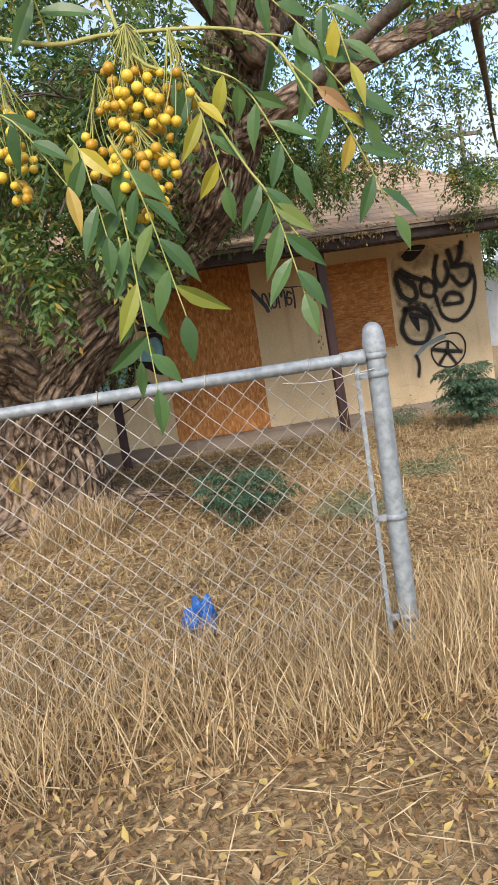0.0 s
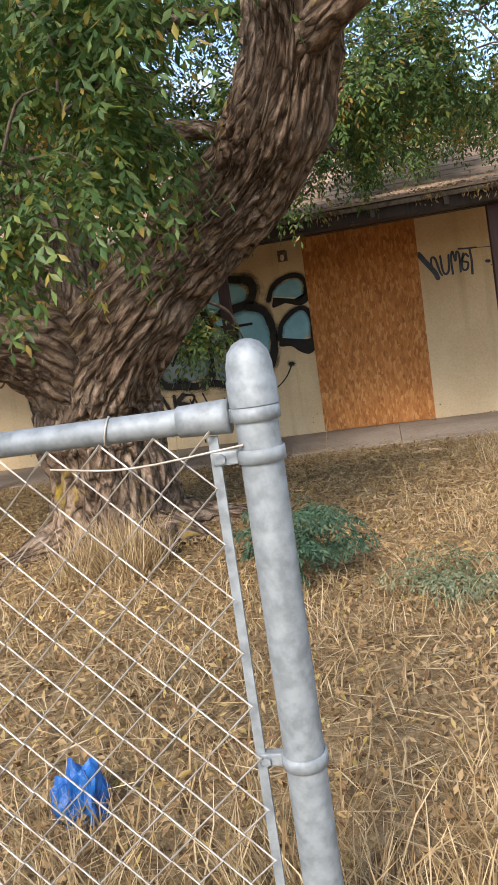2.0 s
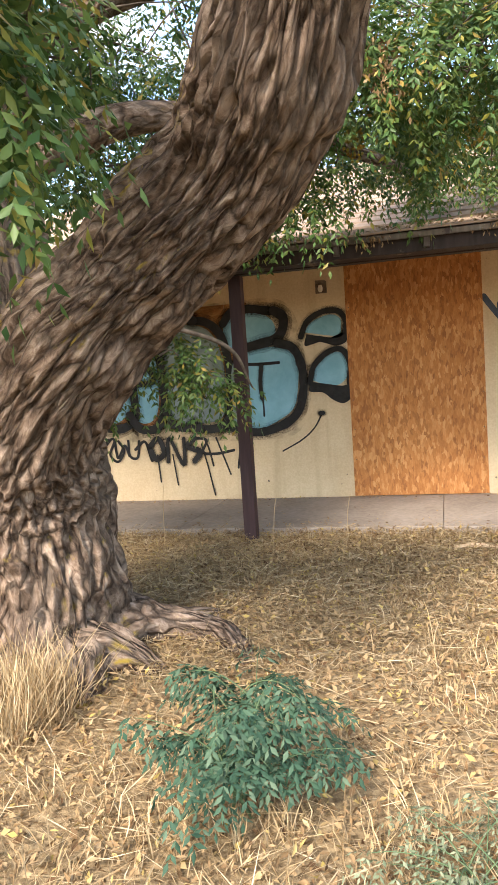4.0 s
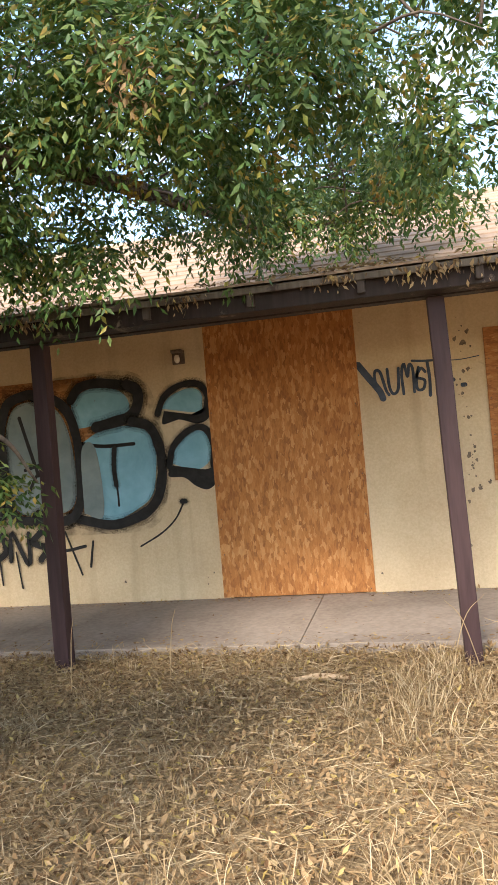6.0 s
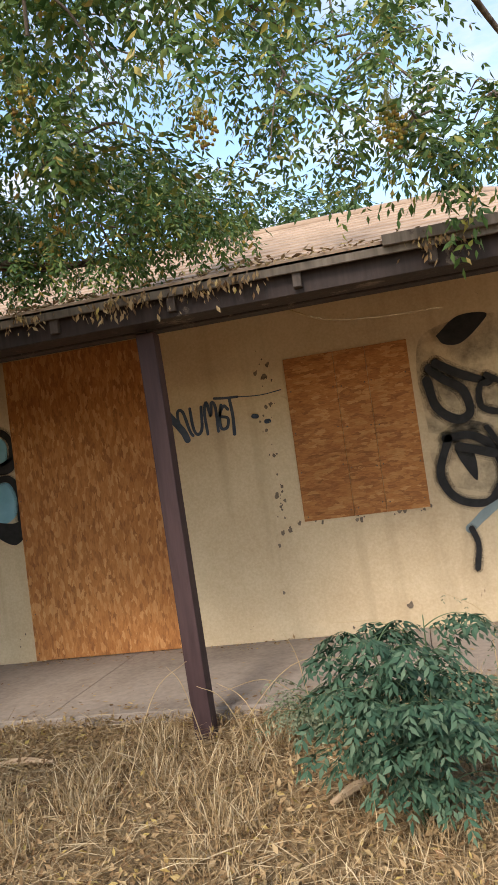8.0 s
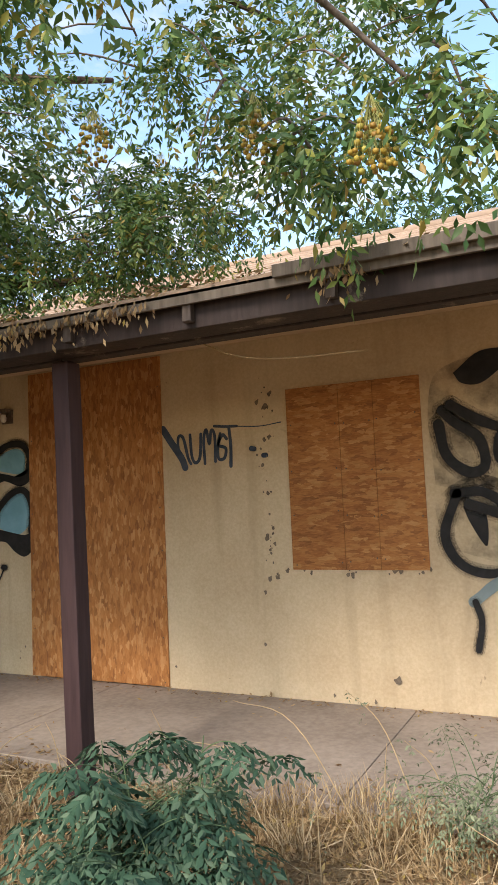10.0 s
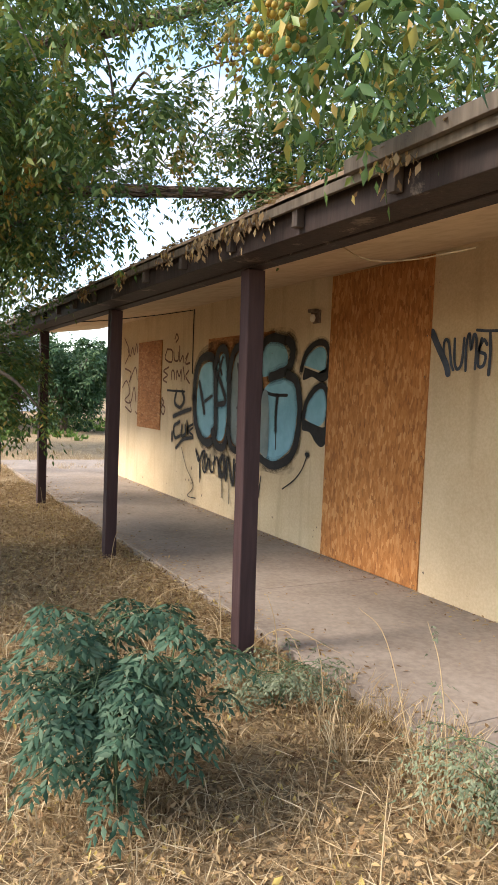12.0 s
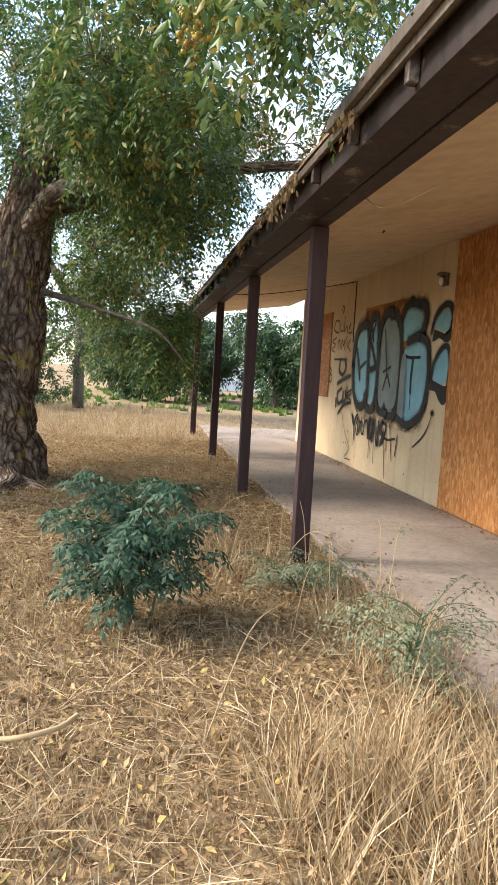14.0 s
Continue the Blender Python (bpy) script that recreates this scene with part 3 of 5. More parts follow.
board("door_board", 0.735, 2.06, SLAB + 0.006, 2.585, OSB_V, [], "orange-brown OSB sheet screwed over a doorway")
board("window_board", 3.095, 4.035, 0.962, 2.215, OSB_H, [3.48, 3.72], "reddish OSB boards screwed over a window")
board("window_board", -4.56, -3.55, 0.96, 2.24, OSB_H, [], "pale OSB sheet over a window, scribbled on")
board("window_board", -1.95, -0.3, 0.93, 2.17, OSB_H, [-0.55], "OSB sheet over a window, sprayed over with letters", 0.006)


# ---- spray paint on the wall ----
class Spray:
    """One graffiti: each stroke or patch is a thin skin of paint of its own, laid over the last."""

    def __init__(self, label, at):
        self.thing = empty("graffiti", at, label, "graffiti")
        self.y = WALL - 0.0066

    def lay(self, name, v, f, mat):
        self.y -= 0.00012
        world_child(obj_from(name, [(x, self.y, z) for x, z in v], f, mat), self.thing)

    def fill(self, mat, pts):
        p = smooth_path(list(pts) + [pts[0]], 6)[:-1]
        c = p.mean(0)
        n = len(p)
        self.lay("paint_patch", [tuple(c)] + [tuple(q) for q in p], [(0, (k + 1) % n + 1, k + 1) for k in range(n)], mat)

    def stroke(self, mat, width, pts):
        if mat is BLACK_SPRAY and width > 0.036:
            self.stroke(MIST_SPRAY, width * 1.9, pts)
            self.stroke(MIST_SPRAY, width * 1.4, pts)
        p = smooth_path(pts, 7)
        t = np.gradient(p, axis=0)
        t /= np.linalg.norm(t, axis=1)[:, None] + 1e-9
        nrm = np.column_stack([-t[:, 1], t[:, 0]])
        w = np.array([width * 0.5 * (1 + 0.16 * noise.noise(Vector((q[0] * 9, q[1] * 9, 3)))) for q in p])
        a, b = p + nrm * w[:, None], p - nrm * w[:, None]
        n = len(p)
        v = [tuple(q) for q in a] + [tuple(q) for q in b]
        f = [(k, k + 1, n + k + 1, n + k) for k in range(n - 1)]
        for end, sg in ((0, -1), (n - 1, 1)):
            base = len(v)
            ang = math.atan2(t[end][1], t[end][0]) + (0 if sg > 0 else math.pi)
            v.append(tuple(p[end]))
            for k in range(9):
                g = ang - math.pi / 2 + math.pi * k / 8
                v.append((p[end][0] + w[end] * math.cos(g), p[end][1] + w[end] * math.sin(g)))
            f += [(base, base + k + 1, base + k + 2) for k in range(8)]
        self.lay("paint_stroke", v, f, mat)


letters = Spray("large pale blue bubble letters outlined in black spray", (-0.7, 10.03, 1.4))
letters.fill(HAZE_SPRAY, [(-2.4, 1.3), (-2.35, 1.9), (-1.9, 2.12), (-1.2, 2.15), (-0.4, 2.2), (0.15, 2.1), (0.3, 1.4), (0.2, 0.8), (-0.4, 0.72), (-1.2, 0.76), (-2.0, 0.8)])
letters.fill(BLUE_SPRAY, [(-0.57, 1.94), (-0.44, 2.04), (-0.26, 2.06), (-0.09, 2.01), (-0.01, 1.91), (-0.02, 1.8), (-0.13, 1.74), (-0.33, 1.72), (-0.56, 1.72)])
letters.fill(BLUE_SPRAY, [(-0.52, 1.55), (-0.31, 1.66), (-0.05, 1.69), (0.12, 1.64), (0.21, 1.48), (0.2, 1.26), (0.15, 1.05), (-0, 0.93), (-0.25, 0.83), (-0.46, 0.89), (-0.52, 1.1)])
letters.fill(BLUE_SPRAY, [(0.3, 1.81), (0.38, 1.91), (0.56, 1.97), (0.67, 1.93), (0.68, 1.82), (0.63, 1.75)])
letters.fill(BLUE_SPRAY, [(0.34, 1.32), (0.43, 1.48), (0.61, 1.59), (0.73, 1.51), (0.73, 1.35), (0.62, 1.25), (0.47, 1.27)])
letters.fill(BLUE_SPRAY, [(-2.24, 1.54), (-2.15, 1.8), (-1.92, 1.89), (-1.73, 1.83), (-1.71, 1.52), (-1.67, 1.22), (-1.82, 1), (-2.05, 0.98), (-2.23, 1.19)])
letters.fill(BLUE_SPRAY, [(-1.72, 1.2), (-1.68, 1.8), (-1.5, 1.98), (-1.38, 1.8), (-1.36, 1.2), (-1.45, 0.98), (-1.62, 0.98)])
letters.fill(GREY_SPRAY, [(-1.28, 1.1), (-1.28, 1.6), (-1.15, 1.95), (-0.85, 1.97), (-0.66, 1.8), (-0.58, 1.4), (-0.62, 1.0), (-0.9, 0.92), (-1.15, 0.95)])
letters.stroke(BLACK_SPRAY, 0.0885, [(-0.57, 1.97), (-0.47, 2.08), (-0.28, 2.1), (-0.06, 2.06)])
letters.stroke(BLACK_SPRAY, 0.1003, [(-0.01, 2.06), (0.08, 1.99), (0.07, 1.86), (-0.01, 1.77), (-0.17, 1.73), (-0.34, 1.7)])
letters.stroke(BLACK_SPRAY, 0.0885, [(0.01, 1.72), (0.17, 1.66), (0.25, 1.47), (0.26, 1.26), (0.2, 1.02), (0.05, 0.88), (-0.23, 0.8), (-0.46, 0.84), (-0.64, 0.89)])
letters.stroke(BLACK_SPRAY, 0.035, [(-0.49, 1.56), (-0.28, 1.52), (0.01, 1.52)])
letters.stroke(BLACK_SPRAY, 0.045, [(-0.18, 1.5), (-0.2, 1.32), (-0.19, 1.16)])
letters.stroke(BLACK_SPRAY, 0.02, [(-0.19, 1.19), (-0.18, 1.08), (-0.18, 0.97)])
letters.stroke(BLACK_SPRAY, 0.0885, [(-0.94, 2.03), (-0.76, 2), (-0.61, 1.86), (-0.54, 1.6), (-0.53, 1.32), (-0.55, 1.05), (-0.64, 0.89), (-0.86, 0.86), (-0.98, 0.94)])
letters.stroke(BLACK_SPRAY, 0.059, [(0.26, 1.77), (0.33, 1.91), (0.48, 2), (0.65, 2), (0.73, 1.89), (0.71, 1.72)])
letters.fill(BLACK_SPRAY, [(0.32, 1.79), (0.46, 1.76), (0.65, 1.73), (0.75, 1.8), (0.73, 1.69), (0.62, 1.65), (0.45, 1.7), (0.3, 1.67)])
letters.stroke(BLACK_SPRAY, 0.059, [(0.33, 1.29), (0.38, 1.46), (0.53, 1.59), (0.67, 1.61), (0.75, 1.48), (0.74, 1.27)])
letters.fill(BLACK_SPRAY, [(0.34, 1.3), (0.49, 1.27), (0.66, 1.24), (0.75, 1.25), (0.76, 1.13), (0.67, 1.06), (0.56, 1.1), (0.46, 1.18), (0.32, 1.2)])
letters.stroke(BLACK_SPRAY, 0.016, [(-0, 0.59), (0.21, 0.7), (0.35, 0.82), (0.44, 0.97)])
letters.stroke(BLACK_SPRAY, 0.045, [(0.42, 0.97), (0.45, 0.97)])
letters.stroke(BLACK_SPRAY, 0.022, [(-0.5, 0.43), (-0.48, 0.55), (-0.46, 0.66)])
letters.stroke(BLACK_SPRAY, 0.02, [(-0.59, 0.36), (-0.67, 0.59), (-0.73, 0.76)])
letters.stroke(BLACK_SPRAY, 0.03, [(-0.97, 0.77), (-0.84, 0.74), (-0.89, 0.61), (-0.73, 0.59), (-0.54, 0.62)])
letters.stroke(BLACK_SPRAY, 0.02, [(-0.78, 0.46), (-0.82, 0.65), (-0.87, 0.77)])
letters.stroke(BLACK_SPRAY, 0.1003, [(-2.33, 1.45), (-2.3, 1.71), (-2.19, 1.9), (-1.99, 1.96), (-1.78, 1.93), (-1.71, 1.77), (-1.68, 1.52), (-1.65, 1.22), (-1.66, 1.01), (-1.83, 0.91), (-2.06, 0.95), (-2.24, 1.12), (-2.33, 1.45)])
letters.stroke(BLACK_SPRAY, 0.059, [(-2.17, 1.64), (-2.07, 1.45), (-1.99, 1.27)])
letters.stroke(BLACK_SPRAY, 0.04, [(-1.98, 1.41), (-1.78, 1.48)])
letters.stroke(BLACK_SPRAY, 0.03, [(-2.21, 0.8), (-2.1, 0.68), (-2.06, 0.46)])
letters.stroke(BLACK_SPRAY, 0.03, [(-2.07, 0.69), (-1.94, 0.8), (-1.9, 0.58), (-1.81, 0.72), (-1.76, 0.6)])
letters.stroke(BLACK_SPRAY, 0.035, [(-1.68, 0.67), (-1.56, 0.75), (-1.49, 0.54)])
letters.stroke(BLACK_SPRAY, 0.03, [(-2.34, 1.06), (-2.45, 1.01), (-2.33, 0.97)])
letters.stroke(BLACK_SPRAY, 0.0944, [(-1.72, 1.85), (-1.6, 2.03), (-1.42, 2.0), (-1.33, 1.75), (-1.3, 1.4), (-1.3, 1.1), (-1.4, 0.9), (-1.6, 0.9), (-1.72, 1.05)])
letters.stroke(BLACK_SPRAY, 0.059, [(-1.66, 1.75), (-1.5, 1.6), (-1.4, 1.42), (-1.62, 1.38)])
letters.stroke(BLACK_SPRAY, 0.04, [(-1.62, 1.92), (-1.52, 1.74)])
letters.stroke(BLACK_SPRAY, 0.04, [(-1.5, 1.93), (-1.62, 1.74)])
letters.stroke(BLACK_SPRAY, 0.0944, [(-1.32, 1.7), (-1.22, 1.98), (-1.0, 2.06), (-0.9, 2.03)])
letters.stroke(BLACK_SPRAY, 0.035, [(-1.1, 1.85), (-1.02, 1.55), (-0.95, 1.3)])
letters.stroke(BLACK_SPRAY, 0.03, [(-1.06, 1.15), (-0.94, 1.32), (-0.82, 1.2)])
letters.stroke(BLACK_SPRAY, 0.03, [(-1.08, 1.36), (-0.84, 1.42)])
letters.stroke(BLACK_SPRAY, 0.0826, [(-1.3, 1.1), (-1.2, 0.92), (-1.05, 0.88), (-0.9, 0.88)])
letters.fill(GREY_SPRAY, [(-0.52, 0.92), (-0.5, 1.5), (-0.36, 1.5), (-0.33, 0.9)])
for w, pts in ((0.035, [(-2.2, 0.78), (-2.1, 0.66), (-2.0, 0.79)]), (0.03, [(-1.93, 0.76), (-1.99, 0.62), (-1.9, 0.54), (-1.82, 0.66), (-1.88, 0.77)]), (0.03, [(-1.76, 0.77), (-1.75, 0.6), (-1.66, 0.58), (-1.63, 0.76)]),
               (0.06, [(-1.5, 0.7), (-1.4, 0.78), (-1.34, 0.62), (-1.44, 0.55), (-1.5, 0.66)]), (0.04, [(-1.3, 0.52), (-1.27, 0.78), (-1.12, 0.48), (-1.1, 0.77)]), (0.06, [(-0.98, 0.77), (-1.06, 0.68), (-0.92, 0.62), (-0.99, 0.52)]),
               (0.018, [(-1.42, 0.6), (-1.41, 0.45), (-1.4, 0.3)]), (0.016, [(-1.24, 0.6), (-1.22, 0.42), (-1.2, 0.26)]), (0.014, [(-2.06, 0.6), (-2.05, 0.4)]), (0.018, [(-0.9, 0.7), (-0.84, 0.45), (-0.78, 0.14)])):
    letters.stroke(BLACK_SPRAY, w, pts)

loops = Spray("black sprayed loops and curls on stucco", (4.7, 10.03, 1.4))
loops.fill(HAZE_SPRAY, [(4.1, 1.5), (4.08, 2.0), (4.2, 2.25), (4.7, 2.3), (5.2, 2.2), (5.3, 1.8), (5.0, 1.5), (4.5, 1.4)])
loops.fill(HAZE_SPRAY, [(4.15, 1.1), (4.1, 1.4), (4.4, 1.55), (4.75, 1.3), (4.6, 1.0)])
loops.fill(BLACK_SPRAY, [(4.25, 2.2), (4.42, 2.32), (4.62, 2.31), (4.57, 2.23), (4.42, 2.12), (4.3, 2.13)])
loops.stroke(BLACK_SPRAY, 0.065, [(4.14, 1.88), (4.18, 1.68), (4.31, 1.57), (4.41, 1.61), (4.38, 1.78), (4.25, 1.88), (4.17, 1.97)])
loops.stroke(BLACK_SPRAY, 0.065, [(4.22, 2), (4.37, 1.9), (4.56, 1.81)])
loops.stroke(BLACK_SPRAY, 0.0455, [(4.56, 1.86), (4.7, 1.74), (4.65, 1.59), (4.5, 1.63), (4.5, 1.78), (4.58, 1.81)])
loops.stroke(BLACK_SPRAY, 0.052, [(4.77, 2.13), (4.71, 1.89), (4.79, 1.71), (4.91, 1.84), (4.89, 2.04)])
loops.stroke(BLACK_SPRAY, 0.0585, [(4.95, 2.18), (5, 1.98), (5.11, 2.08), (5.16, 2.27)])
loops.stroke(BLACK_SPRAY, 0.052, [(4.98, 1.95), (5.18, 1.96), (5.26, 1.89), (5.21, 1.72), (5.07, 1.69), (4.96, 1.83)])
loops.stroke(BLACK_SPRAY, 0.0455, [(4.69, 1.57), (4.77, 1.28), (4.99, 1.19), (5.2, 1.36), (5.3, 1.67), (5.28, 1.92)])
loops.stroke(BLACK_SPRAY, 0.052, [(4.8, 1.49), (4.89, 1.59), (5.05, 1.55), (5.06, 1.44), (4.81, 1.44)])
loops.stroke(BLACK_SPRAY, 0.0585, [(4.23, 1.44), (4.14, 1.18), (4.24, 0.99), (4.45, 0.95), (4.57, 1.12), (4.54, 1.32), (4.39, 1.44), (4.21, 1.44)])
loops.fill(BLACK_SPRAY, [(4.26, 1.36), (4.39, 1.33), (4.39, 1.11), (4.3, 1.25)])
loops.stroke(BLACK_SPRAY, 0.065, [(4.3, 1.37), (4.53, 1.29)])
loops.stroke(BLACK_SPRAY, 0.039, [(4.51, 1.48), (4.61, 1.29), (4.69, 1.09)])
loops.stroke(BLACK_SPRAY, 0.026, [(4.28, 0.77), (4.48, 0.92), (4.74, 1.01), (4.96, 1), (5.05, 0.85), (5, 0.66), (4.82, 0.54), (4.61, 0.6), (4.53, 0.77), (4.6, 0.88), (4.81, 0.91), (4.98, 0.72)])
loops.stroke(BLACK_SPRAY, 0.052, [(4.55, 0.83), (4.75, 0.78), (4.97, 0.74)])
loops.stroke(BLACK_SPRAY, 0.039, [(4.75, 0.75), (4.62, 0.59)])
loops.stroke(BLACK_SPRAY, 0.039, [(4.78, 0.74), (4.88, 0.58)])
loops.stroke(BLACK_SPRAY, 0.039, [(4.79, 0.89), (4.77, 0.76)])
loops.stroke(GREY_SPRAY, 0.065, [(4.29, 0.77), (4.48, 0.91), (4.74, 0.99)])
loops.stroke(BLACK_SPRAY, 0.039, [(4.3, 0.77), (4.33, 0.65), (4.3, 0.48)])

tag = Spray("small dark blue handwritten tag", (2.4, 10.03, 1.9))
tag.stroke(INK_SPRAY, 0.055, [(2.070, 2.015), (2.144, 1.905), (2.228, 1.785), (2.256, 1.715)])
tag.stroke(INK_SPRAY, 0.024, [(2.256, 1.715), (2.205, 1.845), (2.205, 1.945), (2.247, 1.935), (2.284, 1.785), (2.307, 1.740)])
tag.stroke(INK_SPRAY, 0.024, [(2.307, 1.955), (2.316, 1.805), (2.344, 1.745), (2.386, 1.785), (2.400, 1.955)])
tag.stroke(INK_SPRAY, 0.024, [(2.428, 1.735), (2.423, 1.905), (2.447, 1.985), (2.470, 1.875), (2.489, 1.975), (2.516, 1.935), (2.516, 1.745)])
tag.stroke(INK_SPRAY, 0.024, [(2.563, 1.945), (2.540, 1.855), (2.544, 1.765), (2.591, 1.765), (2.605, 1.835), (2.544, 1.865), (2.582, 1.935), (2.614, 1.905)])
tag.stroke(INK_SPRAY, 0.02, [(2.516, 2.005), (2.600, 1.995), (2.702, 1.990)])
tag.stroke(INK_SPRAY, 0.026, [(2.637, 1.985), (2.647, 1.845), (2.642, 1.705)])
tag.stroke(INK_SPRAY, 0.008, [(2.684, 1.990), (2.880, 1.975), (3.050, 1.990)])
tag.stroke(INK_SPRAY, 0.036, [(2.810, 1.820), (2.835, 1.815)])
tag.stroke(INK_SPRAY, 0.034, [(2.905, 1.765), (2.925, 1.765)])

scrawl = Spray("brown and black scrawled tags beside a boarded window", (-3.2, 10.03, 1.5))
scrawl.stroke(BROWN_SPRAY, 0.028, [(-3.35, 2.1), (-3.42, 1.97), (-3.17, 1.92), (-3.16, 2.07), (-3.35, 2.1)])
scrawl.stroke(BROWN_SPRAY, 0.028, [(-3.1, 2.05), (-3.06, 1.94), (-2.93, 1.94), (-2.94, 2.04)])
scrawl.stroke(BROWN_SPRAY, 0.028, [(-2.89, 2.12), (-2.87, 1.92), (-2.77, 1.99), (-2.72, 1.9)])
scrawl.stroke(BROWN_SPRAY, 0.028, [(-2.67, 1.95), (-2.58, 2.02), (-2.66, 1.89), (-2.52, 1.89)])
scrawl.stroke(BROWN_SPRAY, 0.028, [(-3.07, 2.23), (-3.01, 2.29), (-2.95, 2.23), (-3.03, 2.18)])
scrawl.stroke(BROWN_SPRAY, 0.028, [(-3.27, 1.85), (-3.47, 1.8), (-3.31, 1.74), (-3.48, 1.68), (-3.34, 1.64)])
scrawl.stroke(BROWN_SPRAY, 0.028, [(-3.16, 1.68), (-3.15, 1.79), (-3.07, 1.79), (-3.03, 1.68)])
scrawl.stroke(BROWN_SPRAY, 0.028, [(-2.97, 1.68), (-2.96, 1.8), (-2.87, 1.72), (-2.81, 1.81), (-2.8, 1.66)])
scrawl.stroke(BROWN_SPRAY, 0.028, [(-2.74, 1.84), (-2.67, 1.68)])
scrawl.stroke(BROWN_SPRAY, 0.028, [(-2.55, 1.79), (-2.64, 1.72), (-2.51, 1.63)])
scrawl.stroke(BROWN_SPRAY, 0.028, [(-3.51, 1.41), (-3.42, 1.36), (-3.53, 1.26), (-3.43, 1.19), (-3.37, 1.28), (-3.5, 1.34), (-3.48, 1.42)])
scrawl.stroke(BROWN_SPRAY, 0.028, [(-5.31, 2.35), (-5.05, 2.12), (-5.26, 1.93)])
scrawl.stroke(BROWN_SPRAY, 0.028, [(-5.13, 2.17), (-5, 2.05), (-4.89, 2.18), (-4.79, 2.07), (-4.7, 2.23), (-4.63, 2.1)])
scrawl.stroke(BROWN_SPRAY, 0.028, [(-5.25, 1.86), (-4.94, 1.79), (-5, 1.64), (-4.73, 1.87), (-4.61, 1.68)])
scrawl.stroke(BROWN_SPRAY, 0.028, [(-5.37, 1.55), (-5.15, 1.66), (-4.97, 1.47), (-5.22, 1.35), (-4.91, 1.32), (-4.76, 1.56), (-4.65, 1.34)])
scrawl.stroke(BROWN_SPRAY, 0.028, [(-5.18, 1.24), (-4.87, 1.17), (-4.96, 1.34)])
scrawl.stroke(BROWN_SPRAY, 0.028, [(-4.65, 1.18), (-4.29, 1.04), (-3.84, 1.13), (-3.62, 1.33)])
scrawl.stroke(BLACK_SPRAY, 0.03, [(-3.29, 1.53), (-2.65, 1.52)])
scrawl.stroke(BLACK_SPRAY, 0.045, [(-2.95, 1.52), (-3, 1.37), (-2.8, 1.31), (-2.67, 1.41), (-2.74, 1.52)])
scrawl.stroke(BLACK_SPRAY, 0.05, [(-3.03, 1.18), (-2.72, 1.25), (-2.43, 1.3)])
scrawl.stroke(BLACK_SPRAY, 0.04, [(-2.8, 1.12), (-3, 1.04), (-2.95, 0.9), (-2.77, 0.93)])
scrawl.stroke(BLACK_SPRAY, 0.04, [(-2.71, 1.07), (-2.72, 0.94), (-2.59, 0.97), (-2.6, 1.08)])
scrawl.stroke(BLACK_SPRAY, 0.035, [(-2.54, 1.14), (-2.49, 0.97), (-2.52, 1.05), (-2.34, 1.11)])
scrawl.stroke(BLACK_SPRAY, 0.04, [(-2.9, 0.76), (-2.65, 0.89), (-2.33, 0.94)])
scrawl.stroke(BLACK_SPRAY, 0.04, [(-3.06, 0.96), (-3.05, 0.85)])
scrawl.stroke(BLACK_SPRAY, 0.012, [(-2.7, 0.78), (-2.52, 0.55), (-2.26, 0.33), (-2.44, 0.18), (-2.17, 0.18)])


# ---- the big chinaberry tree ----
rng = np.random.default_rng(7)
tree = empty("chinaberry_tree", (-0.35, 5.85, 0.03), "old chinaberry tree with furrowed leaning trunk and drooping crown", "tree")
TRUNK = [(-0.35, 5.85, -0.1, 0.56), (-0.36, 5.83, 0.12, 0.47), (-0.36, 5.78, 0.45, 0.41), (-0.33, 5.7, 0.9, 0.4), (-0.2, 5.55, 1.22, 0.37), (0.1, 5.36, 1.5, 0.3), (0.57, 5.3, 1.87, 0.265),
         (1.02, 5.12, 2.17, 0.255), (1.27, 4.85, 2.5, 0.23), (1.38, 4.6, 2.95, 0.2), (1.55, 4.2, 3.5, 0.17), (1.5, 4.0, 4.4, 0.1)]
trunk_bag = Bag()
trunk_bag.add(*tube_data(TRUNK, 200, 28, 0.17, 3.2, 5))
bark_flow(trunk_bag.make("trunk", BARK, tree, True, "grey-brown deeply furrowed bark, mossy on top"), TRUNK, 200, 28)
